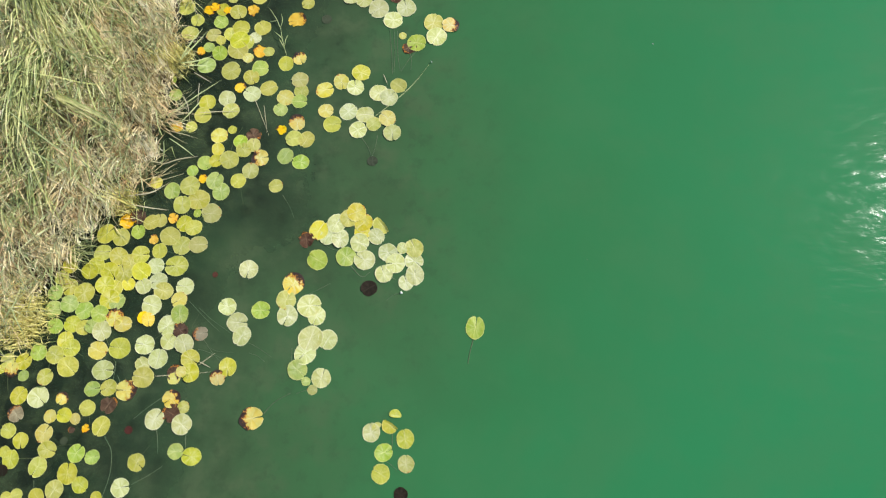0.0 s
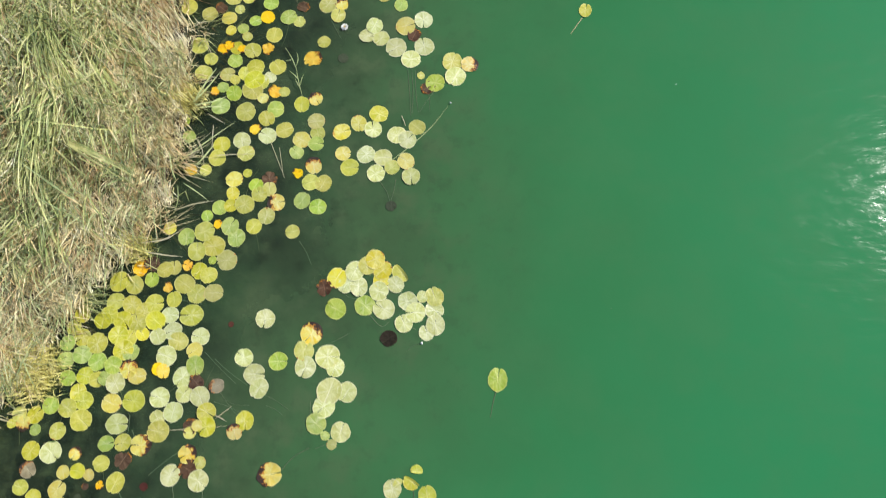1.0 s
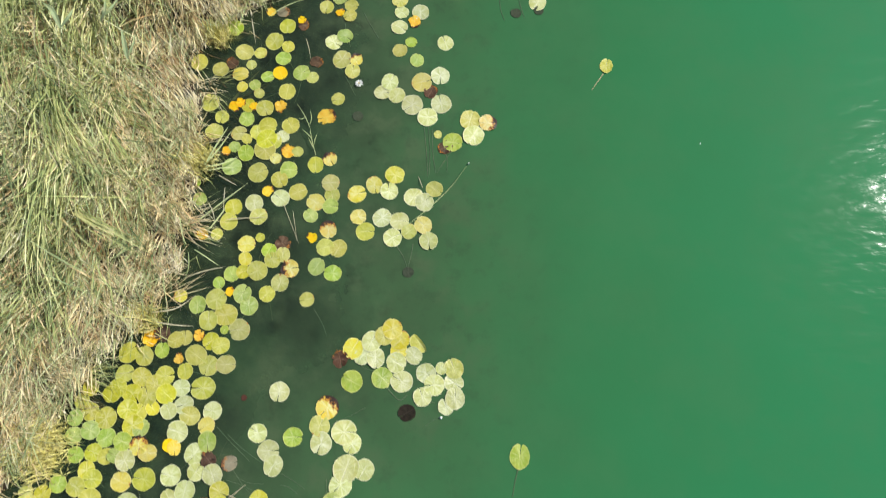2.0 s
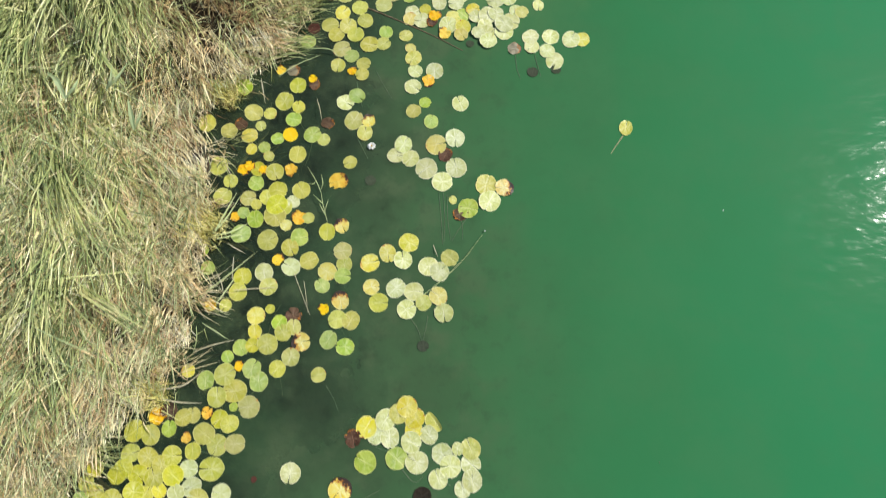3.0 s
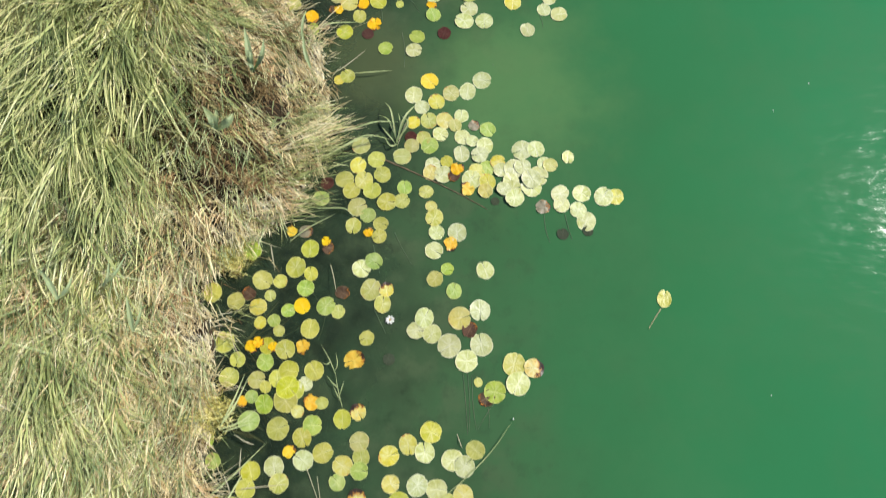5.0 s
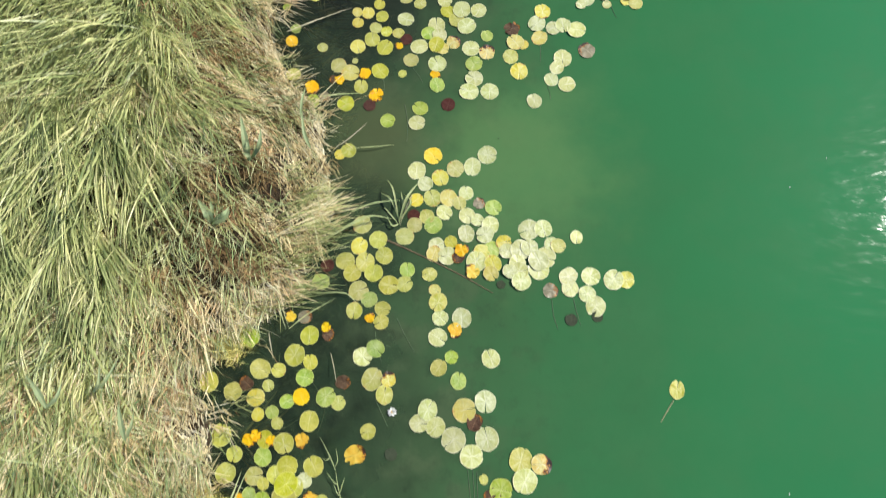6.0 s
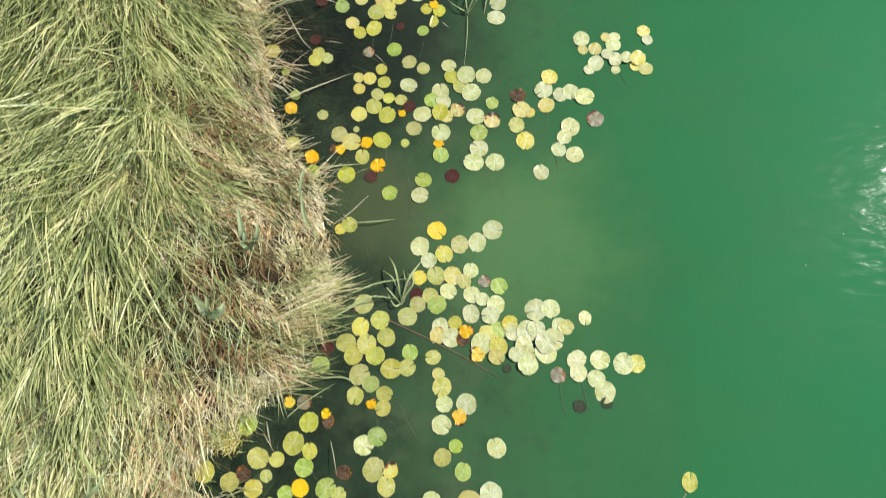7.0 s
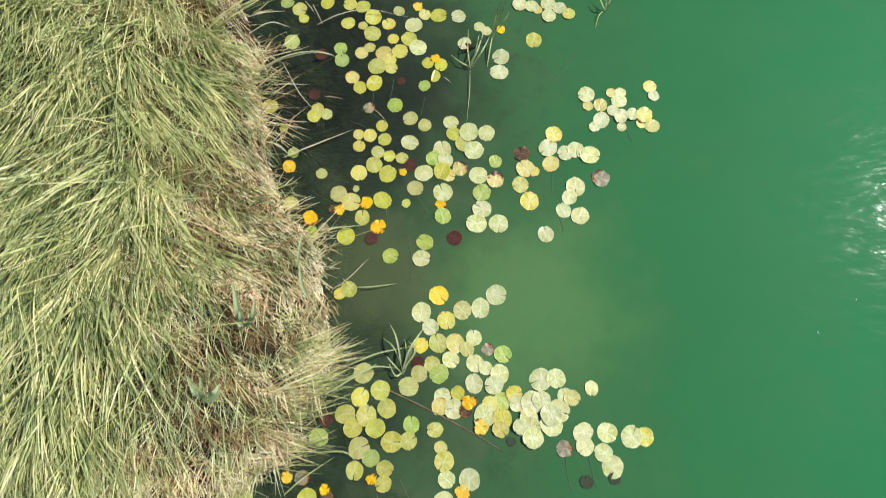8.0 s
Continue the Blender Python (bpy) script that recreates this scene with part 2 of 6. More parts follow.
def water_material():
    """Green lake water: silt held in it hides the bed more and more towards the open lake; ripples on the surface."""
    n = Nodes("lake_water")
    place = n.add("ShaderNodeNewGeometry").outputs["Position"]
    sep = n.add("ShaderNodeSeparateXYZ")
    n.put(sep.inputs[0], place)
    x = sep.outputs[0]
    cloud = n.noise(place, 0.38, 3.0, 0.55)
    wisp = n.noise(place, 1.7, 4.0, 0.6)
    drift = n.math("ADD", x, n.math("ADD", n.math("MULTIPLY", n.math("SUBTRACT", cloud, 0.5), 2.2), n.math("MULTIPLY", n.math("SUBTRACT", wisp, 0.5), 0.9)))
    drift = n.math("ADD", drift, n.span(sep.outputs[1], 2.2, -0.6, 0.0, 1.05))      # the shore falls back in the near bay
    silt = n.span(drift, -2.6, -0.8, 0.46, 0.92)
    tone = n.ramp(n.span(drift, -3.2, 4.5), (0.0, (0.026, 0.036, 0.023)), (0.10, (0.034, 0.054, 0.030)), (0.20, (0.050, 0.092, 0.042)), (0.36, (0.047, 0.135, 0.053)), (0.62, (0.033, 0.176, 0.063)), (1.0, (0.026, 0.212, 0.080)))
    tone = n.mix(n.span(n.noise(place, 1.1, 5.0, 0.65), 0.38, 0.68, 0.0, 0.22), tone, (0.070, 0.18, 0.074))
    weed = n.math("MULTIPLY", n.span(n.noise(place, 2.3, 5.0, 0.62), 0.46, 0.66), n.span(drift, 0.8, -1.2, 0.0, 0.65))
    tone = n.mix(weed, tone, (0.085, 0.125, 0.062))
    mud = n.math("MULTIPLY", n.span(n.noise(place, 3.6, 4.0, 0.6), 0.55, 0.70), n.span(drift, -0.2, -2.0, 0.0, 0.60))
    tone = n.mix(mud, tone, (0.018, 0.026, 0.017))
    murk = n.math("MULTIPLY", n.span(n.noise(place, 5.2, 6.0, 0.70), 0.50, 0.66), n.span(drift, 1.3, -0.8, 0.0, 0.34))
    tone = n.mix(murk, tone, (0.034, 0.062, 0.032))
    pool = n.add("ShaderNodeVectorMath", operation="DISTANCE")     # clear black water over peat in the far bay
    n.put(pool.inputs[0], place)
    n.put(pool.inputs[1], (-1.75, 8.7, 0.0))
    black = n.math("ADD", pool.outputs["Value"], n.math("MULTIPLY", n.math("SUBTRACT", wisp, 0.5), 1.4))
    tone = n.mix(n.span(black, 1.8, 0.5, 0.0, 0.80), tone, (0.022, 0.026, 0.020))
    off = n.add("ShaderNodeVectorMath", operation="DISTANCE")      # pale silt stirred up off the point
    n.put(off.inputs[0], place)
    n.put(off.inputs[1], (-0.08, 6.5, 0.0))
    stirred = n.math("ADD", off.outputs["Value"], n.math("MULTIPLY", n.math("SUBTRACT", wisp, 0.5), 1.5))
    tone = n.mix(n.span(stirred, 1.35, 0.1, 0.0, 0.52), tone, (0.13, 0.27, 0.095))
    shelf = n.add("ShaderNodeVectorMath", operation="DISTANCE")    # olive mud close under the surface beside the point
    n.put(shelf.inputs[0], place)
    n.put(shelf.inputs[1], (-1.45, 6.75, 0.0))
    muddy = n.math("ADD", shelf.outputs["Value"], n.math("MULTIPLY", n.math("SUBTRACT", wisp, 0.5), 0.9))
    tone = n.mix(n.span(muddy, 0.75, 0.15, 0.0, 0.75), tone, (0.098, 0.125, 0.056))
    # short wavelets run aslant, only where the breeze reaches
    aslant = n.add("ShaderNodeMapping")
    n.put(aslant.inputs["Vector"], place)
    n.put(aslant.inputs["Rotation"], (0.0, 0.0, radians(-32)))
    n.put(aslant.inputs["Scale"], (0.55, 1.5, 1.0))
    swell = n.noise(aslant.outputs[0], 4.6, 2.0, 0.5)
    small = n.noise(aslant.outputs[0], 16.0, 2.0, 0.55)
    breeze = n.span(drift, -1.0, 3.6, 0.12, 1.0)
    normal = n.bump(n.math("ADD", n.math("MULTIPLY", swell, 0.50), n.math("MULTIPLY", small, 0.13)), n.math("MULTIPLY", breeze, 0.15), 0.10)
    clear = n.add("ShaderNodeBsdfTransparent")
    n.put(clear.inputs["Color"], (0.66, 0.80, 0.66))
    milk = n.add("ShaderNodeBsdfDiffuse")
    n.put(milk.inputs["Color"], tone)
    body = n.add("ShaderNodeMixShader")
    n.put(body.inputs[0], silt)
    n.tree.links.new(clear.outputs[0], body.inputs[1])
    n.tree.links.new(milk.outputs[0], body.inputs[2])
    gloss = n.add("ShaderNodeBsdfGlossy")
    n.put(gloss.inputs["Roughness"], n.span(n.noise(aslant.outputs[0], 7.0, 2.0), 0.36, 0.60, 0.05, 0.09))    # fine ruffling, in cat's paws
    n.put(gloss.inputs["Normal"], normal)
    fresnel = n.add("ShaderNodeFresnel")
    n.put(fresnel.inputs["IOR"], 1.33)
    n.put(fresnel.inputs["Normal"], normal)
    top = n.add("ShaderNodeMixShader")
    n.put(top.inputs[0], fresnel.outputs[0])
    n.tree.links.new(body.outputs[0], top.inputs[1])
    n.tree.links.new(gloss.outputs[0], top.inputs[2])
    return n.done(top)


def plain_material(name, a, b, scale, rough=0.6):
    n = Nodes(name)
    at = n.add("ShaderNodeTexCoord").outputs["Object"]
    v = n.noise(at, scale, 4.0, 0.6)
    return n.done(n.surface(n.mix(n.span(v, 0.35, 0.65), a, b), rough, n.bump(v, 0.4, 0.01)))


THATCH, LAKEBED, WATER = thatch_material(), lakebed_material(), water_material()
PETAL = plain_material("petal", (0.88, 0.88, 0.85), (0.82, 0.82, 0.78), 20.0, 0.5)
STAMEN = plain_material("stamen", (0.75, 0.50, 0.04), (0.60, 0.38, 0.03), 40.0)
STALK = plain_material("sunken_stalk", (0.056, 0.110, 0.052), (0.10, 0.13, 0.066), 5.0)
FAINT_STALK = plain_material("trailing_stalk", (0.34, 0.31, 0.16), (0.50, 0.40, 0.24), 6.0)

# ---------------------------------------------------------------- the shape of the shore
SHORE_Y = (-8.0, -1.0, 0.70, 0.74, 1.09, 1.46, 1.73, 2.00, 2.31, 2.63, 2.93, 3.36, 3.74, 4.10, 4.45, 4.77, 4.98, 5.40, 5.71, 6.03, 6.48, 6.89, 7.21, 7.59, 8.05, 8.47, 8.96, 9.61, 14.0)
SHORE_X = (-5.5, -4.4, -3.95, -3.75, -3.61, -3.36, -3.18, -2.92, -2.76, -2.78, -2.68, -2.62, -2.66, -2.72, -2.82, -2.66, -2.34, -2.02, -1.86, -1.80, -1.84, -1.93, -2.16, -2.36, -2.50, -2.58, -2.63, -2.88, -3.60)


def rough_field(x, y, k, seed):
    """Soft random relief from a few crossed waves, -1 to 1."""
    r = np.random.RandomState(seed)
    v = 0.0
    for i in range(7):
        a, f, p = r.uniform(0, 6.28), k * r.uniform(0.6, 1.9), r.uniform(0, 6.28)
        v = v + np.sin((x * math.cos(a) + y * math.sin(a)) * f + p)
    return v / 4.2


def inland(x, y):
    """Metres from the water's edge towards the land (minus: out on the lake)."""
    return np.interp(y, SHORE_Y, SHORE_X) - x + 0.05 * rough_field(x, y, 8.0, 2) + 0.02 * rough_field(x, y, 24.0, 6)


def land(x, y):
    """Height of the matted bank and of the lake bed."""
    d = inland(x, y)
    rise = np.interp(y, (0.5, 2.0, 3.2, 4.6, 5.6, 6.4, 8.0), (0.25, 0.36, 0.55, 0.50, 0.70, 0.80, 0.62))
    wide = np.interp(y, (1.0, 4.6, 5.6, 6.3, 7.2, 8.0), (1.05, 1.0, 0.75, 0.65, 0.85, 0.95))
    t = np.clip((d - 0.10) / wide, 0, 1)
    bank = 0.02 + 0.05 * np.clip(d / 0.15, 0, 1) + rise * t * t * (3 - 2 * t) + 0.07 * rough_field(x, y, 5.0, 3) * np.clip(d / 0.4, 0, 1)
    bank = bank + 0.012 * rough_field(x, y, 26.0, 4) + 0.042 * rough_field(x, y, 13.0, 18) * np.clip(d / 0.3, 0, 1)
    dip = np.exp(-((x + 2.85 + 0.25 * (y - 5.5)) / 0.30) ** 2 - ((y - 5.5) / 0.42) ** 2)      # trodden hollow on the point
    bank = bank - 0.20 * dip * (1 + 0.5 * rough_field(x, y, 9.0, 19))
    o = np.clip(-d, 0, 400)
    bed = -0.06 - 0.42 * (1 - np.exp(-o / 0.5)) - 0.9 * (1 - np.exp(-o / 5.0)) + 0.05 * rough_field(x, y, 2.6, 5) * np.clip(o, 0, 1)
    return np.where(d > 0, bank, bed)


def mesh_from(name, verts, faces, mats, smooth=True):
    me = bpy.data.meshes.new(name)
    me.from_pydata(verts, [], faces)
    for m in mats:
        me.materials.append(m)
    if smooth:
        me.polygons.foreach_set("use_smooth", [True] * len(me.polygons))
    return me


def build_ground():
    xs = np.concatenate([[-900, -300, -100, -40, -18, -10], np.arange(-7.5, 3.0, 0.075), [3.5, 4.5, 6, 9, 14, 25, 60, 200, 900]])
    ys = np.concatenate([[-900, -300, -80, -25, -10, -5], np.arange(-3.0, 12.6, 0.085), [14, 18, 30, 80, 300, 900]])
    gx, gy = np.meshgrid(xs, ys)
    gz = land(gx, gy)
    w = len(xs)
    verts = np.stack([gx, gy, gz], -1).reshape(-1, 3).tolist()
    faces = [(j * w + i, j * w + i + 1, (j + 1) * w + i + 1, (j + 1) * w + i) for j in range(len(ys) - 1) for i in range(w - 1)]
    me = mesh_from("ground", verts, faces, [THATCH, LAKEBED])
    mid = (gz[:-1, :-1] + gz[1:, 1:]).reshape(-1) / 2
    me.polygons.foreach_set("material_index", (mid < -0.02).astype(np.int32))
    return tagged(new("ground", me), "matted straw bank falling to a dark muddy lake bed", "ground", kind="structure")


build_ground()

lake = mesh_from("water", [(-7.0, -900, 0), (900, -900, 0), (900, 900, 0), (-7.0, 900, 0)], [(0, 1, 2, 3)], [WATER], False)
tagged(new("water", lake), "still green silty lake water with faint ripples and glints", "water", kind="structure")


# ---------------------------------------------------------------- the grass of the bank
def grass(name, roots, length, azimuth, rise, droop, width, material, label, seed, lift=0.02, segments=5, sway=0.10, depth=1.0):
    """Blades joined in one mesh. rise, droop: elevation in degrees at the root and at the tip."""
    r = np.random.RandomState(seed)
    n = len(roots)
    x, y = roots[:, 0].copy(), roots[:, 1].copy()
    z = np.maximum(land(x, y), -0.05) - 0.01
    rows = []
    turn = r.normal(0, sway, n)
    tilt = r.uniform(-0.75, 0.75, n)
    pile = r.exponential(0.045, n) * depth + lift
    for k in range(segments + 1):
        s = k / segments
        a = azimuth + turn * s
        w = width * (1.0 if k == 0 else 1.15 * (1 - s ** 2.2) + 0.06) / 2
        side = np.stack([-np.sin(a) * np.cos(tilt), np.cos(a) * np.cos(tilt), np.sin(tilt)], -1)
        c = np.stack([x, y, z], -1)
        rows += [c - side * w[:, None], c + side * w[:, None]]
        e = rise + (droop - rise) * (s + 0.5 / segments)
        step = length / segments
        x, y = x + np.cos(a) * np.cos(e) * step, y + np.sin(a) * np.cos(e) * step
        z = np.maximum(z + np.sin(e) * step, np.maximum(land(x, y), 0.0) + pile * (0.4 + s))
    verts = np.stack(rows, 1).reshape(-1, 3)
    per = 2 * (segments + 1)
    quad = np.array([(2 * k, 2 * k + 2, 2 * k + 3, 2 * k + 1) for k in range(segments)])
    faces = (np.arange(n)[:, None, None] * per + quad[None]).reshape(-1, 4)
    me = bpy.data.meshes.new(name)
    me.vertices.add(len(verts))
    me.vertices.foreach_set("co", verts.reshape(-1).astype(np.float32))
    me.loops.add(faces.size)
    me.loops.foreach_set("vertex_index", faces.reshape(-1).astype(np.int32))
    me.polygons.add(len(faces))
    me.polygons.foreach_set("loop_start", (np.arange(len(faces)) * 4).astype(np.int32))
    me.polygons.foreach_set("loop_total", np.full(len(faces), 4, np.int32))
    me.polygons.foreach_set("use_smooth", np.ones(len(faces), bool))
    me.materials.append(material)
    me.update()
    me.validate()
    return tagged(new(name, me), label, "grass", kind="stuff")


def scatter(count, x0, x1, y0, y1, seed, near, far):
    """Random roots on the bank between near and far metres from the edge."""
    r = np.random.RandomState(seed)
    p = np.stack([r.uniform(x0, x1, count * 8), r.uniform(y0, y1, count * 8)], -1)
    d = inland(p[:, 0], p[:, 1])
    keep = r.uniform(0, 1, len(p)) < 0.60 + 0.95 * rough_field(p[:, 0], p[:, 1], 12.0, seed + 500)
    bare = ((p[:, 0] + 2.78) / 0.30) ** 2 + ((p[:, 1] - 9.35) / 0.45) ** 2 < r.uniform(0.35, 1.3, len(p))      # a gap in the far bank
    return p[(d > near) & (d < far) & keep & ~(bare & (r.uniform(0, 1, len(p)) < 0.85))][:count]


def comb(p, seed, spread):
    """The way the long sedge lies: swept towards the near shore, parted along a ridge in the far part."""
    r = np.random.RandomState(seed)
    ridge = np.interp(p[:, 1], (2.0, 4.5, 6.0, 8.0, 10.0), (-3.9, -3.7, -3.35, -3.45, -3.6))
    part = np.clip((p[:, 0] - ridge) / 0.45, -0.25, 1)
    base = np.interp(p[:, 1], (1.0, 3.0, 4.5, 6.0, 10.0), (285, 278, 274, 277, 280))
    swing = np.interp(p[:, 1], (1.0, 3.0, 5.0, 6.5, 10.0), (6, 10, 17, 34, 30))
    wave = 12 * rough_field(p[:, 0], p[:, 1], 2.2, 11) + 11 * rough_field(p[:, 0], p[:, 1], 6.0, 12)
    return np.radians(base + part * swing + wave + r.normal(0, spread, len(p)))


def sedge_line(y):
    """How far from the edge the closed sedge begins; in front of it lies straw."""
    return np.interp(y, (0.6, 1.5, 2.2, 3.0, 4.0, 4.8, 5.4, 6.5, 7.2, 8.0, 9.6), (1.25, 0.95, 0.72, 0.60, 0.62, 0.80, 1.20, 1.15, 0.70, 0.40, 0.32))


rr = np.random.RandomState(21)


def uni(a, b, p):
    return rr.uniform(a, b, len(p))


def tufts(centres, blades, spread, seed):
    """Roots gathered in tufts round the centres, and for each root the number of its tuft."""
    r = np.random.RandomState(seed)
    who = np.repeat(np.arange(len(centres)), blades)
    return centres[who] + r.normal(0, spread, (len(who), 2)), who


def per_tuft(a, b, who):
    return rr.uniform(a, b, who.max() + 1)[who]


# long sedge in locks, each with a lie, length and droop of its own
c = scatter(2700, -5.6, -1.6, -1.6, 11.2, 31, 0.0, 3.0)
back = inland(c[:, 0], c[:, 1]) - sedge_line(c[:, 1]) + rr.normal(0, 0.12, len(c))
keep = (back > 0) & (rr.uniform(0, 1, len(c)) < np.interp(c[:, 1], (2.4, 4.3), (0.08, 1.0)))
c, back = c[keep], back[keep]
p, who = tufts(c, 11, 0.036, 32)
lie = comb(c, 33, 20)[who] + rr.normal(0, 0.09, len(p))
grass("sedge_stand", p, (rr.uniform(0.45, 1.10, len(c)) * np.clip(0.45 + back / 0.6, 0.45, 1))[who] * uni(0.7, 1.1, p), lie,
      np.radians(per_tuft(12, 46, who) + rr.normal(0, 6, len(p))), np.radians(per_tuft(-28, 4, who)), per_tuft(0.006, 0.0150, who) * uni(0.6, 1.3, p), SEDGE,
      "long green sedge combed over in drooping swathes", 34, 0.03, 6, 0.05, 2.6)
# stray blades that cross the tufts
p = scatter(5200, -5.6, -1.6, -1.6, 11.2, 35, 0.35, 2.6)
p = p[inland(p[:, 0], p[:, 1]) > sedge_line(p[:, 1]) - 0.25]
grass("sedge_shoots", p, uni(0.25, 0.75, p), comb(p, 36, 34), np.radians(uni(20, 55, p)), np.radians(uni(-12, 25, p)), uni(0.0045, 0.0120, p), SEDGE,
      "stray green sedge blades standing over the swathes", 37, 0.05, 5, 0.08, 2.5)
# stiff straight blades of the near shore, green and dry
def stiff(name, count, seed, material, label):
    p = scatter(count, -5.6, -2.6, -1.6, 4.9, seed, 0.12, 2.8)
    p = p[inland(p[:, 0], p[:, 1]) > sedge_line(p[:, 1]) * (1 - 0.9 * rr.uniform(0, 1, len(p)) ** 2.2)]
    up = uni(22, 68, p)
    grass(name, p, uni(0.18, 0.55, p), comb(p, seed + 1, 26) + math.pi * (rr.uniform(0, 1, len(p)) < 0.35), np.radians(up), np.radians(up - uni(2, 24, p)), uni(0.006, 0.0165, p), material,
          label, seed + 2, 0.03, 4, 0.04, 1.5)


stiff("stiff_sedge", 9600, 81, BLUE_SEDGE, "stiff blue-green sedge standing over straw")
stiff("stiff_straw", 7600, 161, STRAW, "stiff dry stems standing among the sedge")
# thin green blades within the straw belt
p = scatter(6800, -5.0, -1.6, -1.4, 11.0, 38, 0.06, 1.40)
grass("sedge_sprouts", p, uni(0.12, 0.40, p) * np.interp(p[:, 1], (3.6, 4.6), (1.35, 1.0)), comb(p, 39, 26), np.radians(uni(20, 65, p)), np.radians(uni(-10, 40, p)), uni(0.004, 0.0090, p), BLUE_SEDGE,
      "short green sprouts in the straw belt", 40, 0.02, 4, 0.10, 1.2)


def hollow(p):
    """Where the straw is old and brown: behind the pale rim of the point and in patches along the far bay."""
    d = inland(p[:, 0], p[:, 1])
    wob = rough_field(p[:, 0], p[:, 1], 6.0, 15)
    old = (d > 0.36 + 0.18 * wob) & (p[:, 1] > 5.2) & (p[:, 1] < 6.35 + 0.35 * wob)
    return old | ((p[:, 1] > 6.7) & (d > 0.22 + 0.12 * wob) & (rough_field(p[:, 0], p[:, 1], 9.0, 16) > -0.25))


# the straw belt: short broken straw that lies along the shore, with holes between
p = scatter(44000, -5.0, -1.6, -1.4, 11.0, 41, 0.01, 1.5)
p = p[~hollow(p)]
d = inland(p[:, 0], p[:, 1])
swirl = comb(p, 84, 16) + 0.45 * rough_field(p[:, 0], p[:, 1], 5.0, 14) + rr.normal(0, 0.18, len(p)) + math.pi * rr.randint(0, 2, len(p))
tilt = uni(-15, 45, p)
grass("straw_mat", p, uni(0.03, 0.14, p) * np.clip(d / 0.30, 0.5, 1), swirl, np.radians(tilt), np.radians(tilt - uni(0, 30, p)), uni(0.0035, 0.0125, p), STRAW,
      "tangled mat of dry tan straw along the water", 42, 0.004, 2, 0.03, 1.5)
# sun-bleached straw along the rim
p = scatter(34000, -5.0, -1.6, -1.4, 11.0, 151, 0.0, 1.1)
p = p[(inland(p[:, 0], p[:, 1]) < 1.1 * rr.uniform(0.1, 1, len(p)) * np.interp(p[:, 1], (3.6, 4.4, 4.9, 5.4, 6.2, 7.0), (1.5, 0.80, 0.75, 0.22, 0.22, 0.32)))]
tilt = uni(-15, 45, p)
grass("bleached_straw", p, uni(0.03, 0.13, p), comb(p, 152, 17) + rr.normal(0, 0.18, len(p)) + math.pi * rr.randint(0, 2, len(p)), np.radians(tilt), np.radians(tilt - uni(0, 30, p)), uni(0.004, 0.0125, p), BLEACHED,
      "sun-bleached cream straw along the rim of the bank", 153, 0.008, 2, 0.03, 1.7)
# leaning tufts over the mat, whose shade breaks it up
c = scatter(1500, -5.0, -1.6, -1.4, 11.0, 141, 0.08, 1.5)
c = c[~hollow(c)]
p, who = tufts(c, 7, 0.028, 142)
grass("straw_tufts", p, per_tuft(0.10, 0.34, who) * uni(0.6, 1.1, p), comb(c, 143, 18)[who] + rr.normal(0, 0.16, len(p)), np.radians(per_tuft(25, 75, who)), np.radians(per_tuft(-30, 40, who)),
      uni(0.004, 0.0110, p), STRAW, "leaning tufts of pale dry sedge over the straw", 144, 0.01, 4, 0.06, 1.5)
p = scatter(23000, -4.4, -1.6, 4.8, 11.0, 85, 0.1, 1.5)
p = p[hollow(p)]
grass("old_straw_mat", p, uni(0.05, 0.24, p), comb(p, 86, 45) + rr.normal(0, 0.4, len(p)), np.radians(uni(0, 60, p)), np.radians(uni(-35, 25, p)), uni(0.0035, 0.0115, p), OLD_STRAW,
      "brown matted old straw with dark gaps between", 87, 0.004, 3, 0.10, 1.0)
p = scatter(9000, -5.6, -1.6, -1.4, 11.0, 43, 0.5, 3.0)
p = p[~hollow(p)]
grass("straw_under_sedge", p, uni(0.15, 0.45, p), comb(p, 44, 26), np.radians(uni(6, 36, p)), np.radians(uni(-22, 6, p)), uni(0.004, 0.009, p), STRAW,
      "dry straw lying among the sedge", 45, 0.02, 5, 0.08, 1.6)

# green and tan blades that sweep over the old straw towards the point
p = scatter(900, -3.9, -1.6, 4.8, 7.8, 103, 0.25, 1.5)
p = p[hollow(p)]
grass("sedge_over_straw", p, uni(0.15, 0.42, p), comb(p, 104, 20) + 0.15, np.radians(uni(10, 45, p)), np.radians(uni(-35, 0, p)), uni(0.004, 0.009, p), SEDGE,
      "thin sedge sweeping over old straw on the point", 105, 0.03, 5, 0.08, 1.6)


def fan(name, count, seed, material, label):
    """Blades that hang out over the water from the point."""
    c = scatter(count, -3.2, -1.6, 5.0, 6.25, seed, 0.0, 0.45)
    p, who = tufts(c, 7, 0.03, seed + 1)
    grass(name, p, per_tuft(0.22, 0.62, who) * uni(0.6, 1.1, p), np.radians(rr.normal(16, 13, len(c)))[who] + rr.normal(0, 0.18, len(p)), np.radians(uni(5, 45, p)),
          np.radians(uni(-40, 0, p)), uni(0.004, 0.010, p), material, label, seed + 2, 0.02)


fan("overhanging_sedge", 42, 46, SEDGE, "sedge fan hanging out over the water from the point")
fan("overhanging_straw", 18, 90, STRAW, "dry straw hanging out with the sedge fan")


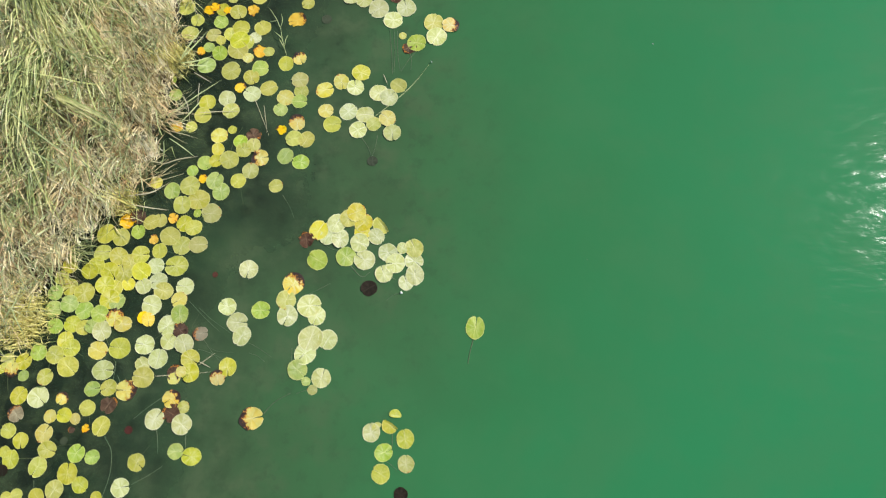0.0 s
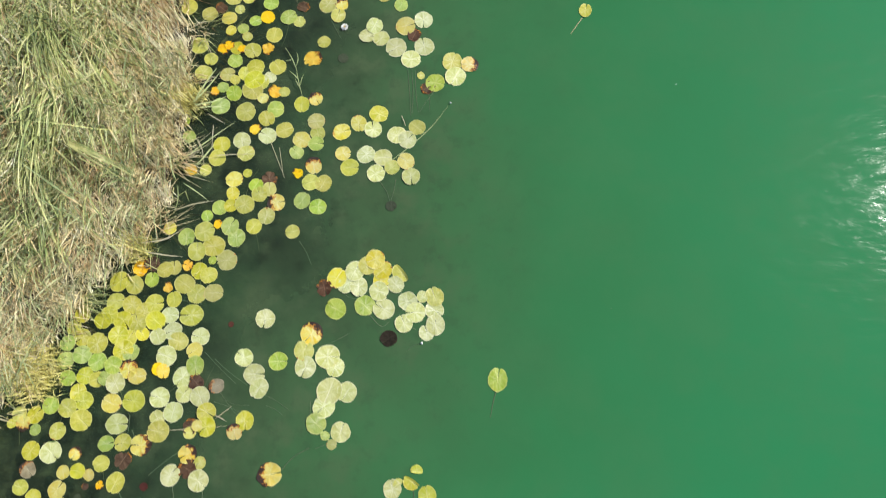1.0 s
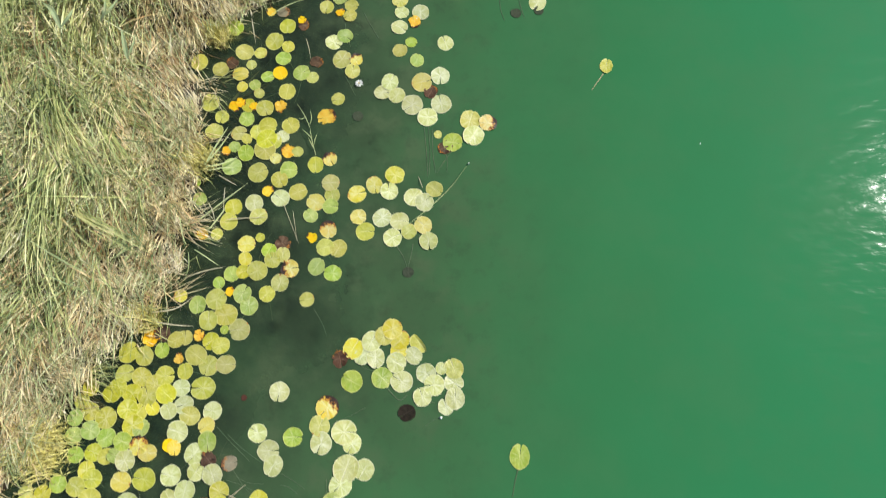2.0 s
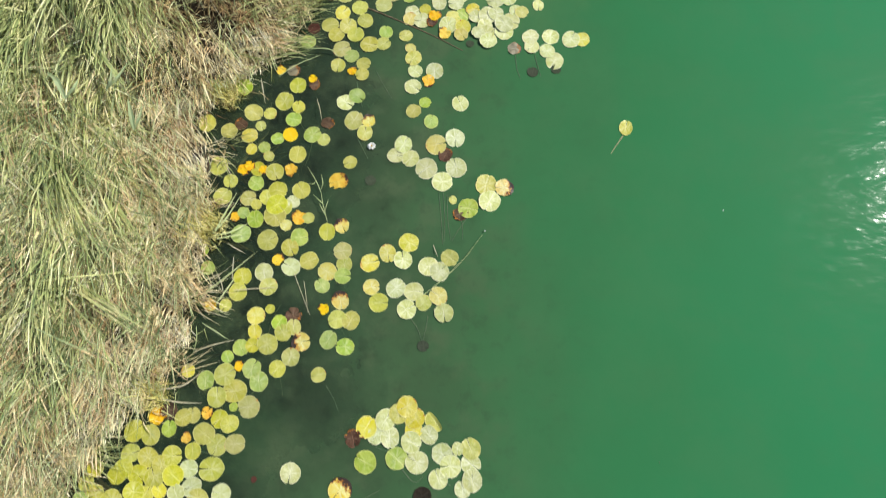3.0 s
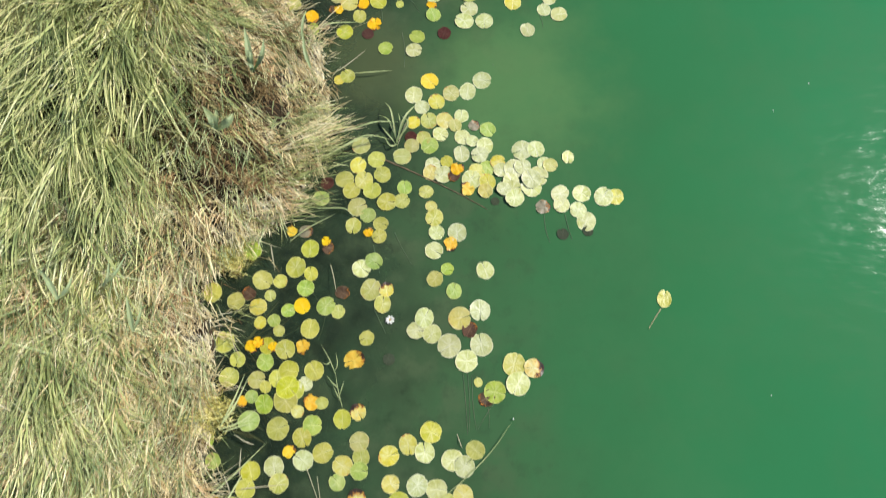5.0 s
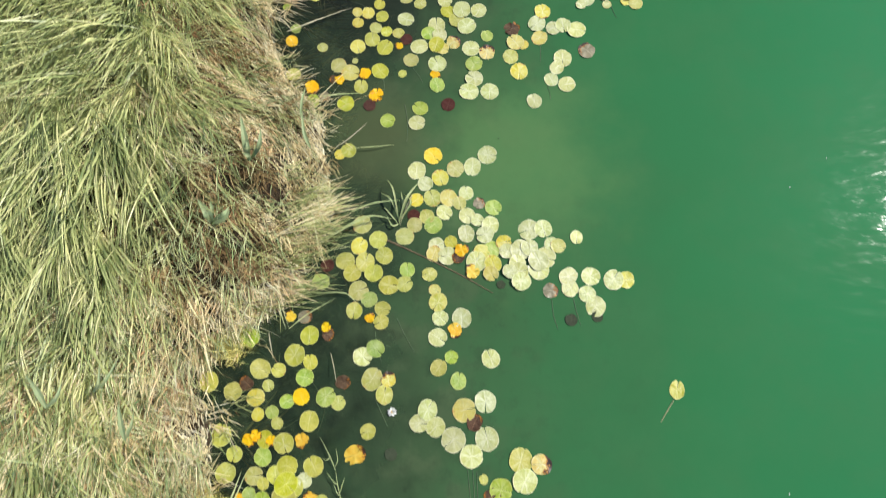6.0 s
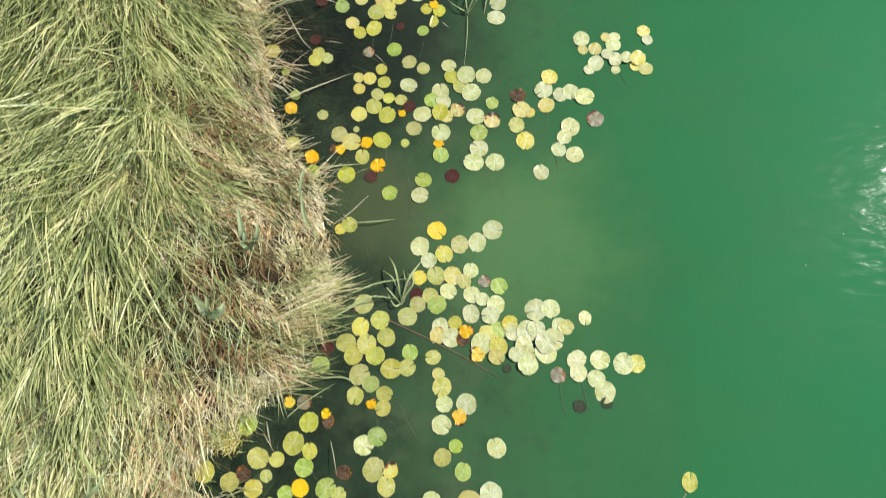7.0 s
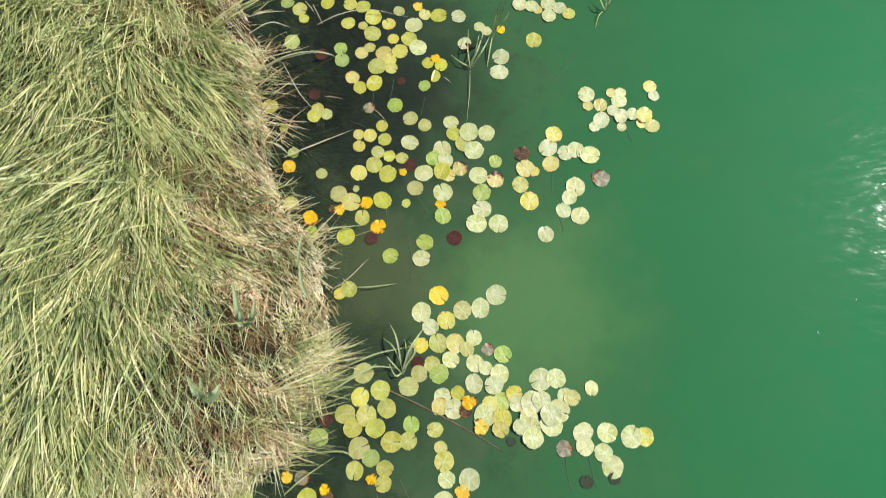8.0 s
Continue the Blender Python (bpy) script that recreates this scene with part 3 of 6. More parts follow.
def rim(name, count, seed, lean, material, label, y0=-0.6, y1=10.2, longest=0.36):
    """Tufts of blades that reach out over the water along the edge."""
    c = scatter(count, -4.6, -1.6, y0, y1, seed, -0.03, 0.18)
    p, who = tufts(c, 6, 0.06, seed + 1)
    grass(name, p, per_tuft(0.08, longest, who) * uni(0.5, 1.1, p), np.radians(rr.normal(lean, 42, len(c)))[who] + rr.normal(0, 0.30, len(p)), np.radians(uni(0, 50, p)),
          np.radians(uni(-35, 5, p)), uni(0.0035, 0.009, p), material, label, seed + 2, 0.004)


rim("edge_blades", 420, 49, -12, STRAW, "tufts of dry blades reaching out over the water")
rim("edge_sedge", 150, 52, -20, SEDGE, "green sedge tufts at the water's edge")
rim("edge_old_straw", 90, 55, -30, OLD_STRAW, "brown rotting straw trailing into the water")
rim("far_bay_straw", 120, 58, 0, STRAW, "long pale dry stems lying out over the far bay", 6.9, 10.2, 0.62)


def edge_spray(name, x, y, way, spread, count, longest, material, label, seed):
    """A spray of thin stiff blades from one root, reaching out low over the water."""
    r = np.random.RandomState(seed)
    p = np.array([x, y]) + r.normal(0, 0.045, (count, 2))
    up = r.uniform(6, 34, count)
    grass(name, p, r.uniform(0.45, 1.0, count) * longest, np.radians(way + r.uniform(-spread, spread, count)), np.radians(up), np.radians(up - r.uniform(15, 50, count)),
          r.uniform(0.004, 0.0085, count), material, label, seed + 1, 0.01, 4, 0.05, 0.8)


edge_spray("edge_spray", -2.76, 2.80, -6, 46, 26, 0.52, STRAW, "spray of pale dry blades low over the water", 171)
edge_spray("green_spray", -2.74, 2.78, 0, 52, 16, 0.48, SEDGE, "spray of green blades low over the water", 173)
edge_spray("edge_spray", -2.86, 2.10, 28, 26, 12, 0.50, STRAW, "spray of pale dry blades low over the water", 175)
edge_spray("green_spray", -2.60, 4.30, -5, 40, 12, 0.34, SEDGE, "spray of green blades low over the water", 177)
edge_spray("green_spray", -3.42, 1.44, -12, 34, 26, 0.42, SEDGE, "green blades hanging over the crowded pads", 179)


def sunken_straw():
    """Limp dead blades that trail out just under the surface, past the rim."""
    c = np.concatenate([scatter(150, -4.4, -1.2, 6.4, 10.2, 107, -0.45, -0.04), scatter(60, -4.4, -1.2, 0.8, 6.4, 110, -0.30, -0.04)])
    p, who = tufts(c, 7, 0.05, 108)
    ob = grass("sunken_straw", p, per_tuft(0.20, 0.60, who) * uni(0.6, 1.1, p), np.radians(rr.normal(-12, 30, len(c)))[who] + rr.normal(0, 0.25, len(p)),
               np.radians(uni(-4, 2, p)), np.radians(uni(-6, 0, p)), uni(0.008, 0.020, p), OLD_STRAW, "limp dead straw trailing under the water at the edge", 109, 0.0, 4, 0.25, 0.0)
    co = np.zeros(len(ob.data.vertices) * 3, np.float32)
    ob.data.vertices.foreach_get("co", co)
    co = co.reshape(-1, 3)
    co[:, 2] = -0.004 - 0.018 * np.abs(rough_field(co[:, 0], co[:, 1], 9.0, 17)) - 0.02 * (co[:, 2] < 0)
    ob.data.vertices.foreach_set("co", co.reshape(-1))
    ob.data.update()


sunken_straw()

# the meadow behind the bank
p = np.concatenate([scatter(9000, -14.0, -3.0, -9.0, 18.0, 95, 2.4, 9.0), scatter(3000, -6.5, -2.0, 10.6, 18.0, 96, 0.1, 3.0), scatter(2600, -8.5, -3.8, -9.0, -1.4, 97, 0.1, 3.0), scatter(1500, -8.0, -5.5, -1.6, 2.6, 100, 1.4, 3.0)])
grass("meadow", p, uni(0.5, 1.0, p), comb(p, 98, 40), np.radians(uni(40, 80, p)), np.radians(uni(-40, 10, p)), uni(0.015, 0.035, p), SEDGE,
      "rough green meadow of sedge behind the bank", 99, 0.04, 4, 0.08, 1.5)


def moss_tuft(x, y, radius, count, seed):
    r = np.random.RandomState(seed)
    p = np.array([x, y]) + r.normal(0, radius * 0.45, (count, 2))
    ob = grass("moss_tuft", p, r.uniform(0.03, 0.10, count), r.uniform(0, 6.28, count), np.radians(r.uniform(10, 70, count)), np.radians(r.uniform(-60, 10, count)),
               r.uniform(0.005, 0.011, count), MOSS, "yellow-green tuft of moss and fine grass at the water", seed + 1, 0.02, 3)
    ob["category"] = "moss"


moss_tuft(-2.66, 3.44, 0.17, 800, 61)
moss_tuft(-3.74, 0.86, 0.27, 1500, 62)
moss_tuft(-2.60, 4.77, 0.13, 560, 63)
moss_tuft(-2.96, 1.95, 0.13, 420, 64)


# ---------------------------------------------------------------- water lily leaves
def pad_mesh(name, seed, ragged, folded, material):
    """A round leaf of radius 1 with its cleft towards +x; ragged: how deep the rim is eaten."""
    r = random.Random(seed)
    rings, segs = (0.0, 0.4, 0.75, 0.94, 1.0), 40
    gap = radians((0.5, 0.9, 1.5, 2.4, 3.8)[seed % 5])
    phase = [r.uniform(0, 6.28) for _ in range(6)]
    bites = [(r.uniform(0.4, 5.9), r.choice((0.07, 0.12, 0.20, 0.45)) * r.uniform(0.7, 1.2), r.uniform(0.1, 1.0) ** 1.5) for _ in range(9)]
    bm = bmesh.new()
    top, low = [], []
    for k, s in enumerate(rings):
        a_row, b_row = [], []
        for i in range(segs + 1):
            u = i / segs
            a = gap + (2 * math.pi - 2 * gap) * u
            rim = 1 + 0.022 * math.sin(2 * a + phase[0]) + 0.016 * math.sin(5 * a + phase[1]) + 0.008 * math.sin(11 * a + phase[2])
            rim *= 1 - 0.09 * math.exp(-((min(u, 1 - u)) / 0.013) ** 2)
            for at, wide, deep in bites:
                if ragged:
                    rim -= ragged * deep * math.exp(-((a - at) / wide) ** 2)
            if ragged:
                rim -= ragged * 0.12 * abs(math.sin(9.3 * a + phase[4]) * math.sin(4.1 * a + phase[5]))
            rim = max(rim, 0.35)
            d = 0.06 + (rim - 0.06) * s if s > 0 else 0.04
            x, y = d * math.cos(a), d * math.sin(a)
            z = 0.020 * s ** 3 * math.sin(2 * a + phase[3]) + 0.014 * s ** 2 * math.sin(3 * a + phase[4]) + 0.012 * s ** 4
            if ragged:
                z += min(0.05, 0.4 * ragged) * s ** 2 * math.sin(5 * a + phase[5])
            if folded and y > 0.05:
                z, y = z + (y - 0.05) * 0.12, 0.05 + (y - 0.05) * 0.28
            a_row.append(bm.verts.new((x, y, z)))
            b_row.append(bm.verts.new((x, y, z - 0.022)))
        top.append(a_row)
        low.append(b_row)
    for k in range(len(rings) - 1):
        for i in range(segs):
            bm.faces.new((top[k][i], top[k + 1][i], top[k + 1][i + 1], top[k][i + 1]))
    rim_row = [bm.verts.new(v.co) for v in top[-1]]
    for i in range(segs):
        bm.faces.new((rim_row[i], low[-1][i], low[-1][i + 1], rim_row[i + 1]))
        bm.faces.new((low[0][i], low[0][i + 1], low[-1][i + 1], low[-1][i]))
    bm.faces.new([v for v in top[0]])
    bmesh.ops.delete(bm, geom=[v for v in bm.verts if not v.link_faces], context="VERTS")
    bm.normal_update()
    me = bpy.data.meshes.new(name)
    bm.to_mesh(me)
    bm.free()
    me.materials.append(material)
    me.polygons.foreach_set("use_smooth", [True] * len(me.polygons))
    return me


LEAF_KINDS = {
    # name, label, group, ragged share, depth under water
    "lime": ("lily_pad", "yellow-green round water lily pad floating on the water", "green lily pads", 0.035, 0),
    "green": ("lily_pad", "fresh green round water lily pad floating on the water", "green lily pads", 0.035, 0),
    "folded": ("lily_pad", "green water lily pad folded half over on itself", "green lily pads", 0.0, 0),
    "pale": ("pale_lily_pad", "pale water lily pad with sun sheen painted into its shiny top", "pale lily pads", 0.035, 0),
    "olive": ("olive_lily_pad", "dull olive-brown ageing water lily pad", "ageing lily pads", 0.03, 0),
    "yellow": ("yellow_lily_pad", "yellowed water lily pad with brown flecks", "yellow lily pads", 0.04, 0),
    "spotted": ("yellow_lily_pad", "yellow water lily pad rotting dark brown from its rim", "yellow lily pads", 0.09, 0),
    "amber": ("amber_lily_pad", "bright amber round dying water lily pad", "orange lily pads", 0.05, 0),
    "orange": ("orange_lily_pad", "small ragged orange dying water lily leaf", "orange lily pads", 0.32, 0),
    "brown": ("rotten_lily_pad", "rotten dark brown curled water lily leaf", "rotten lily pads", 0.24, 0),
    "withered": ("withered_lily_pad", "withered pinkish-brown curled water lily leaf", "withered lily pads", 0.12, 0),
    "dark": ("sunken_leaf", "dark sunken lily leaf awash in the green water", "sunken leaves", 0.0, 0.005),
    "awash": ("sunken_leaf", "black rotten lily leaf lying awash just under the surface", "sunken leaves", 0.05, 0),
    "red": ("sunken_leaf", "dark red young lily leaf awash in the water", "sunken leaves", 0.0, 0.005),
}
leaf_meshes, placed, all_leaves = {}, [], []
lr = random.Random(77)


def leaf(look_of, x, y, radius, turn, long=1.0):
    """One lily leaf; it lies on those placed before it. long: stretch along the cleft."""
    name, label, group, ragged, deep = LEAF_KINDS[look_of]
    variant = lr.randrange(5)
    key = (look_of, variant)
    if key not in leaf_meshes:
        leaf_meshes[key] = pad_mesh(name, 100 + variant * 13, ragged * (0.25, 0.5, 0.8, 1.1, 1.35)[variant], look_of == "folded", PADS[look_of])
    under = [h for px, py, pr, h in placed if (px - x) ** 2 + (py - y) ** 2 < (0.92 * (pr + radius)) ** 2]
    if deep:
        z = deep
    else:
        z = min(max(under) + 0.0024, 0.020) if under else 0.005
        placed.append((x, y, radius, z))
    ob = new(name, leaf_meshes[key])
    all_leaves.append(ob)
    tip = 2.2 if not deep else 0.0
    m = pose(x, y, z, lr.uniform(-tip, tip), lr.uniform(-tip, tip), turn)
    ob.matrix_world = m @ Matrix.Diagonal((radius * long * lr.uniform(0.97, 1.05), radius * lr.uniform(0.92, 1.02), radius, 1))
    return tagged(ob, label, "lily pad" if not deep else "sunken leaf", group)


# pads along the near shore
leaf("orange", -2.91, 1.78, 0.084, 229)
leaf("lime", -2.62, 1.78, 0.068, 99)
leaf("lime", -2.70, 1.76, 0.074, 30)
leaf("lime", -2.39, 1.75, 0.079, 228)
leaf("lime", -2.30, 1.71, 0.079, 200)
leaf("lime", -2.51, 1.63, 0.094, 326)
leaf("orange", -2.66, 1.60, 0.047, 302)
leaf("lime", -2.59, 1.49, 0.073, 100)
leaf("lime", -2.39, 1.54, 0.088, 250)
leaf("olive", -2.24, 1.55, 0.083, 0)
leaf("green", -2.81, 1.67, 0.068, 90)
leaf("lime", -3.10, 1.65, 0.094, 44)
leaf("lime", -2.96, 1.62, 0.084, 105)
leaf("lime", -3.11, 1.47, 0.078, 15)
leaf("lime", -2.96, 1.44, 0.088, 323)
leaf("lime", -2.84, 1.38, 0.078, 265)
leaf("lime", -2.76, 1.45, 0.088, 7)
leaf("pale", -2.61, 1.35, 0.077, 0)
leaf("lime", -2.42, 1.35, 0.103, 180)
leaf("lime", -3.39, 1.35, 0.073, 116)
leaf("lime", -3.15, 1.35, 0.078, 279)
leaf("lime", -3.20, 1.30, 0.077, 270)
leaf("lime", -3.02, 1.30, 0.088, 310)
leaf("lime", -2.89, 1.28, 0.088, 106)
leaf("lime", -2.73, 1.30, 0.088, 322)
leaf("lime", -3.45, 1.24, 0.067, 49)
leaf("lime", -3.36, 1.15, 0.077, 216)
leaf("pale", -2.57, 1.21, 0.082, 200)
leaf("pale", -2.69, 1.16, 0.072, 119)
leaf("yellow", -2.83, 1.18, 0.062, 131)
leaf("lime", -2.95, 1.14, 0.077, 61)
leaf("lime", -3.04, 1.17, 0.087, 359)
leaf("lime", -2.51, 1.12, 0.087, 158)
leaf("pale", -2.32, 1.16, 0.082, 170)
leaf("green", -3.48, 1.10, 0.072, 153)
leaf("lime", -3.22, 1.10, 0.092, 45)
leaf("green", -3.34, 1.00, 0.082, 160)
leaf("green", -2.91, 1.02, 0.076, 41)
leaf("lime", -2.98, 1.04, 0.097, 20)
leaf("yellow", -2.36, 1.04, 0.071, 214)
leaf("pale", -2.60, 0.99, 0.092, 160)
leaf("green", -3.48, 0.95, 0.076, 218)
leaf("green", -3.20, 0.94, 0.081, 210)
leaf("green", -3.05, 0.91, 0.081, 340)
leaf("spotted", -2.91, 0.88, 0.086, 270)
leaf("yellow", -2.83, 0.82, 0.076, 359)
leaf("amber", -2.66, 0.88, 0.056, 301)
leaf("amber", -2.61, 0.86, 0.061, 279)
leaf("pale", -2.44, 0.81, 0.091, 235)
leaf("green", -2.34, 0.91, 0.086, 280)
leaf("green", -3.44, 0.80, 0.071, 172)
leaf("lime", -3.29, 0.82, 0.076, 158)
leaf("lime", -3.18, 0.79, 0.071, 13)
leaf("green", -3.10, 0.80, 0.066, 160)
leaf("pale", -3.01, 0.76, 0.086, 299)
leaf("yellow", -3.64, 0.75, 0.045, 68)
leaf("lime", -3.33, 0.68, 0.075, 92)
leaf("lime", -3.27, 0.61, 0.085, 189)
leaf("green", -3.55, 0.57, 0.075, 70)
leaf("lime", -3.40, 0.55, 0.080, 150)
leaf("lime", -3.67, 0.49, 0.075, 51)
leaf("lime", -3.27, 0.45, 0.094, 321)
leaf("olive", -3.81, 0.50, 0.065, 204)
leaf("spotted", -3.76, 0.42, 0.065, 90)
leaf("lime", -3.86, 0.42, 0.040, 347)
leaf("green", -3.65, 0.37, 0.050, 178)
leaf("olive", -3.46, 0.36, 0.074, 45)
leaf("yellow", -3.03, 0.59, 0.085, 155)
leaf("lime", -2.84, 0.61, 0.095, 170)
leaf("pale", -2.62, 0.64, 0.090, 170)
leaf("pale", -2.49, 0.52, 0.089, 80)
leaf("pale", -2.96, 0.42, 0.094, 0)
leaf("olive", -2.62, 0.47, 0.065, 121)
leaf("lime", -2.60, 0.36, 0.094, 170)
leaf("green", -3.03, 0.26, 0.069, 10)
leaf("lime", -2.89, 0.27, 0.074, 200)
leaf("lime", -3.66, 0.20, 0.079, 60)
leaf("pale", -3.49, 0.19, 0.093, 320)
leaf("spotted", -3.28, 0.18, 0.059, 240)
leaf("lime", -3.24, 0.04, 0.068, 170)
leaf("yellow", -3.36, 0.03, 0.059, 288)
leaf("yellow", -3.14, 0.01, 0.049, 293)
leaf("lime", -3.05, 0.10, 0.073, 200)
leaf("spotted", -2.73, 0.25, 0.093, 180)
leaf("brown", -2.87, 0.13, 0.078, 236)
leaf("lime", -2.91, -0.05, 0.082, 250)
leaf("orange", -3.04, -0.07, 0.039, 122)
leaf("brown", -3.16, -0.08, 0.029, 344)
leaf("withered", -3.66, 0.05, 0.073, 309)
leaf("lime", -3.70, -0.09, 0.068, 160)
leaf("lime", -3.58, -0.17, 0.068, 280)
leaf("yellow", -3.39, -0.11, 0.077, 60)
leaf("lime", -3.34, -0.24, 0.077, 346)
leaf("lime", -3.64, -0.32, 0.077, 90)
leaf("olive", -3.40, -0.38, 0.081, 240)
leaf("lime", -3.70, -0.26, 0.048, 16)
leaf("awash", -3.69, -0.41, 0.048, 276)
leaf("green", -3.09, -0.27, 0.077, 60)
leaf("green", -2.95, -0.30, 0.062, 20)
leaf("lime", -3.14, -0.43, 0.086, 90)
leaf("lime", -3.02, -0.52, 0.071, 330)
leaf("lime", -3.23, -0.56, 0.081, 240)
leaf("lime", -3.37, -0.61, 0.066, 313)
leaf("lime", -3.54, -0.60, 0.052, 205)
leaf("lime", -3.62, -0.62, 0.047, 334)
leaf("lime", -2.87, -0.62, 0.052, 287)
leaf("pale", -2.68, -0.54, 0.080, 10)
leaf("lime", -2.57, -0.34, 0.076, 320)
leaf("pale", -2.46, 0.01, 0.087, 50)
leaf("brown", -2.32, 0.06, 0.083, 332)
leaf("pale", -2.22, -0.03, 0.087, 320)
leaf("spotted", -2.33, 0.18, 0.083, 210)
leaf("olive", -2.22, 0.11, 0.054, 220)
leaf("green", -2.25, -0.25, 0.067, 0)
leaf("lime", -2.11, -0.29, 0.081, 170)
leaf("dark", -3.21, -0.17, 0.034, 42)
leaf("red", -2.67, -0.08, 0.035, 316)
leaf("brown", -2.32, 0.77, 0.075, 316)
leaf("pale", -2.41, 0.67, 0.075, 58)
leaf("pale", -2.27, 0.65, 0.085, 295)
leaf("lime", -2.20, 0.52, 0.084, 329)
leaf("withered", -2.14, 0.74, 0.070, 10)
leaf("brown", -2.33, 0.40, 0.069, 250)
leaf("yellow", -2.33, 0.35, 0.054, 176)
leaf("lime", -2.19, 0.40, 0.084, 219)
leaf("yellow", -2.27, 0.41, 0.049, 15)
leaf("spotted", -1.95, 0.36, 0.069, 280)
leaf("lime", -1.87, 0.45, 0.084, 276)
leaf("pale", -1.76, 1.32, 0.087, 260)
leaf("green", -1.14, 1.41, 0.093, 150)
leaf("brown", -1.25, 1.60, 0.078, 288)
leaf("yellow", -1.14, 1.69, 0.094, 57)
leaf("pale", -1.06, 1.62, 0.073, 238)
leaf("pale", -0.94, 1.61, 0.088, 274)
leaf("pale", -0.98, 1.75, 0.094, 60)
leaf("yellow", -0.74, 1.67, 0.078, 243)
leaf("yellow", -0.73, 1.76, 0.089, 222)
leaf("folded", -0.56, 1.74, 0.089, 307)
leaf("pale", -0.61, 1.63, 0.078, 317)
leaf("pale", -0.76, 1.57, 0.088, 330)
leaf("green", -0.88, 1.44, 0.093, 320)
leaf("pale", -0.71, 1.41, 0.093, 150)
leaf("pale", -0.26, 1.40, 0.087, 323)
leaf("olive", -0.26, 1.52, 0.088, 111)
leaf("pale", -0.37, 1.52, 0.052, 268)
leaf("pale", -0.50, 1.48, 0.088, 324)
leaf("pale", -0.43, 1.38, 0.092, 182)
leaf("pale", -0.53, 1.28, 0.082, 110)
leaf("pale", -0.33, 1.20, 0.071, 102)
leaf("pale", -0.25, 1.27, 0.092, 90)
leaf("awash", -0.66, 1.15, 0.076, 212)
leaf("olive", -1.40, 1.04, 0.091, 66)
leaf("spotted", -1.34, 1.19, 0.102, 230)
leaf("pale", -1.38, 0.90, 0.096, 250)
leaf("pale", -1.12, 0.90, 0.086, 250)
leaf("pale", -1.19, 0.99, 0.106, 0)
leaf("pale", -1.92, 0.98, 0.081, 146)
leaf("green", -1.62, 0.95, 0.086, 0)
leaf("pale", -1.82, 0.84, 0.091, 0)
leaf("pale", -1.77, 0.72, 0.085, 240)
leaf("pale", -1.01, 0.69, 0.090, 240)
leaf("pale", -1.16, 0.70, 0.110, 250)
leaf("pale", -1.20, 0.57, 0.099, 224)
leaf("green", -1.26, 0.43, 0.089, 320)
leaf("green", -1.18, 0.33, 0.039, 184)
leaf("pale", -1.05, 0.36, 0.088, 70)
leaf("olive", -1.12, 0.26, 0.044, 351)
leaf("spotted", -1.63, 0.02, 0.102, 10)
leaf("green", 0.29, 0.80, 0.085, 80, long=1.22)
leaf("pale", -0.60, -0.09, 0.082, 100)
leaf("folded", -0.55, -0.05, 0.043, 217)
leaf("folded", -0.44, -0.03, 0.072, 328)
leaf("folded", -0.40, 0.05, 0.053, 174)
leaf("lime", -0.31, -0.14, 0.081, 100)
leaf("green", -0.49, -0.25, 0.081, 20)
leaf("lime", -0.51, -0.42, 0.080, 150)
leaf("olive", -0.30, -0.34, 0.071, 90)
leaf("awash", -0.34, -0.58, 0.061, 321)
leaf("red", -2.06, 1.27, 0.026, 54)
# pads of the middle bay
leaf("lime", -2.62, 4.04, 0.093, 85)
leaf("lime", -2.49, 3.89, 0.069, 260)
leaf("green", -2.25, 3.87, 0.080, 150)
leaf("lime", -2.55, 3.74, 0.086, 56)
leaf("olive", -2.31, 3.72, 0.074, 7)
leaf("lime", -2.23, 3.66, 0.051, 288)
leaf("orange", -2.42, 3.54, 0.048, 80)
leaf("green", -2.23, 3.52, 0.085, 100)
leaf("green", -2.34, 3.58, 0.057, 298)
leaf("green", -2.35, 3.38, 0.090, 190)
leaf("green", -2.69, 3.22, 0.062, 77)
leaf("green", -2.62, 3.06, 0.067, 298)
leaf("lime", -2.30, 2.98, 0.083, 290)
leaf("pale", -2.11, 3.02, 0.089, 288)
leaf("lime", -2.33, 2.84, 0.083, 59)
leaf("olive", -2.06, 2.89, 0.083, 226)
leaf("orange", -2.57, 2.72, 0.060, 31)
leaf("olive", -2.43, 2.72, 0.060, 242)
leaf("yellow", -2.15, 2.63, 0.082, 190)
leaf("lime", -2.03, 2.69, 0.044, 64)
leaf("yellow", -2.15, 2.49, 0.065, 101)
leaf("green", -2.26, 2.35, 0.075, 300)
leaf("lime", -2.16, 2.37, 0.065, 3)
leaf("lime", -2.03, 2.38, 0.092, 206)
leaf("lime", -2.24, 4.01, 0.075, 305)
leaf("orange", -2.38, 4.00, 0.058, 149)
leaf("orange", -2.32, 4.04, 0.052, 155)
leaf("orange", -2.19, 4.00, 0.046, 84)
leaf("green", -2.37, 2.27, 0.059, 293)
leaf("lime", -2.38, 2.12, 0.096, 29)
leaf("green", -2.54, 2.07, 0.080, 270)
leaf("orange", -2.26, 2.19, 0.045, 225)
leaf("green", -2.15, 2.17, 0.086, 60)
leaf("green", -2.08, 2.06, 0.085, 100)
leaf("lime", -2.28, 1.98, 0.101, 180)
leaf("lime", -2.43, 1.93, 0.090, 90)
leaf("olive", -2.15, 1.85, 0.095, 187)
leaf("green", -2.28, 1.85, 0.040, 252)
leaf("yellow", -2.70, 2.15, 0.059, 359)
leaf("brown", -2.83, 1.81, 0.079, 24)
leaf("orange", -2.50, 1.80, 0.053, 157)
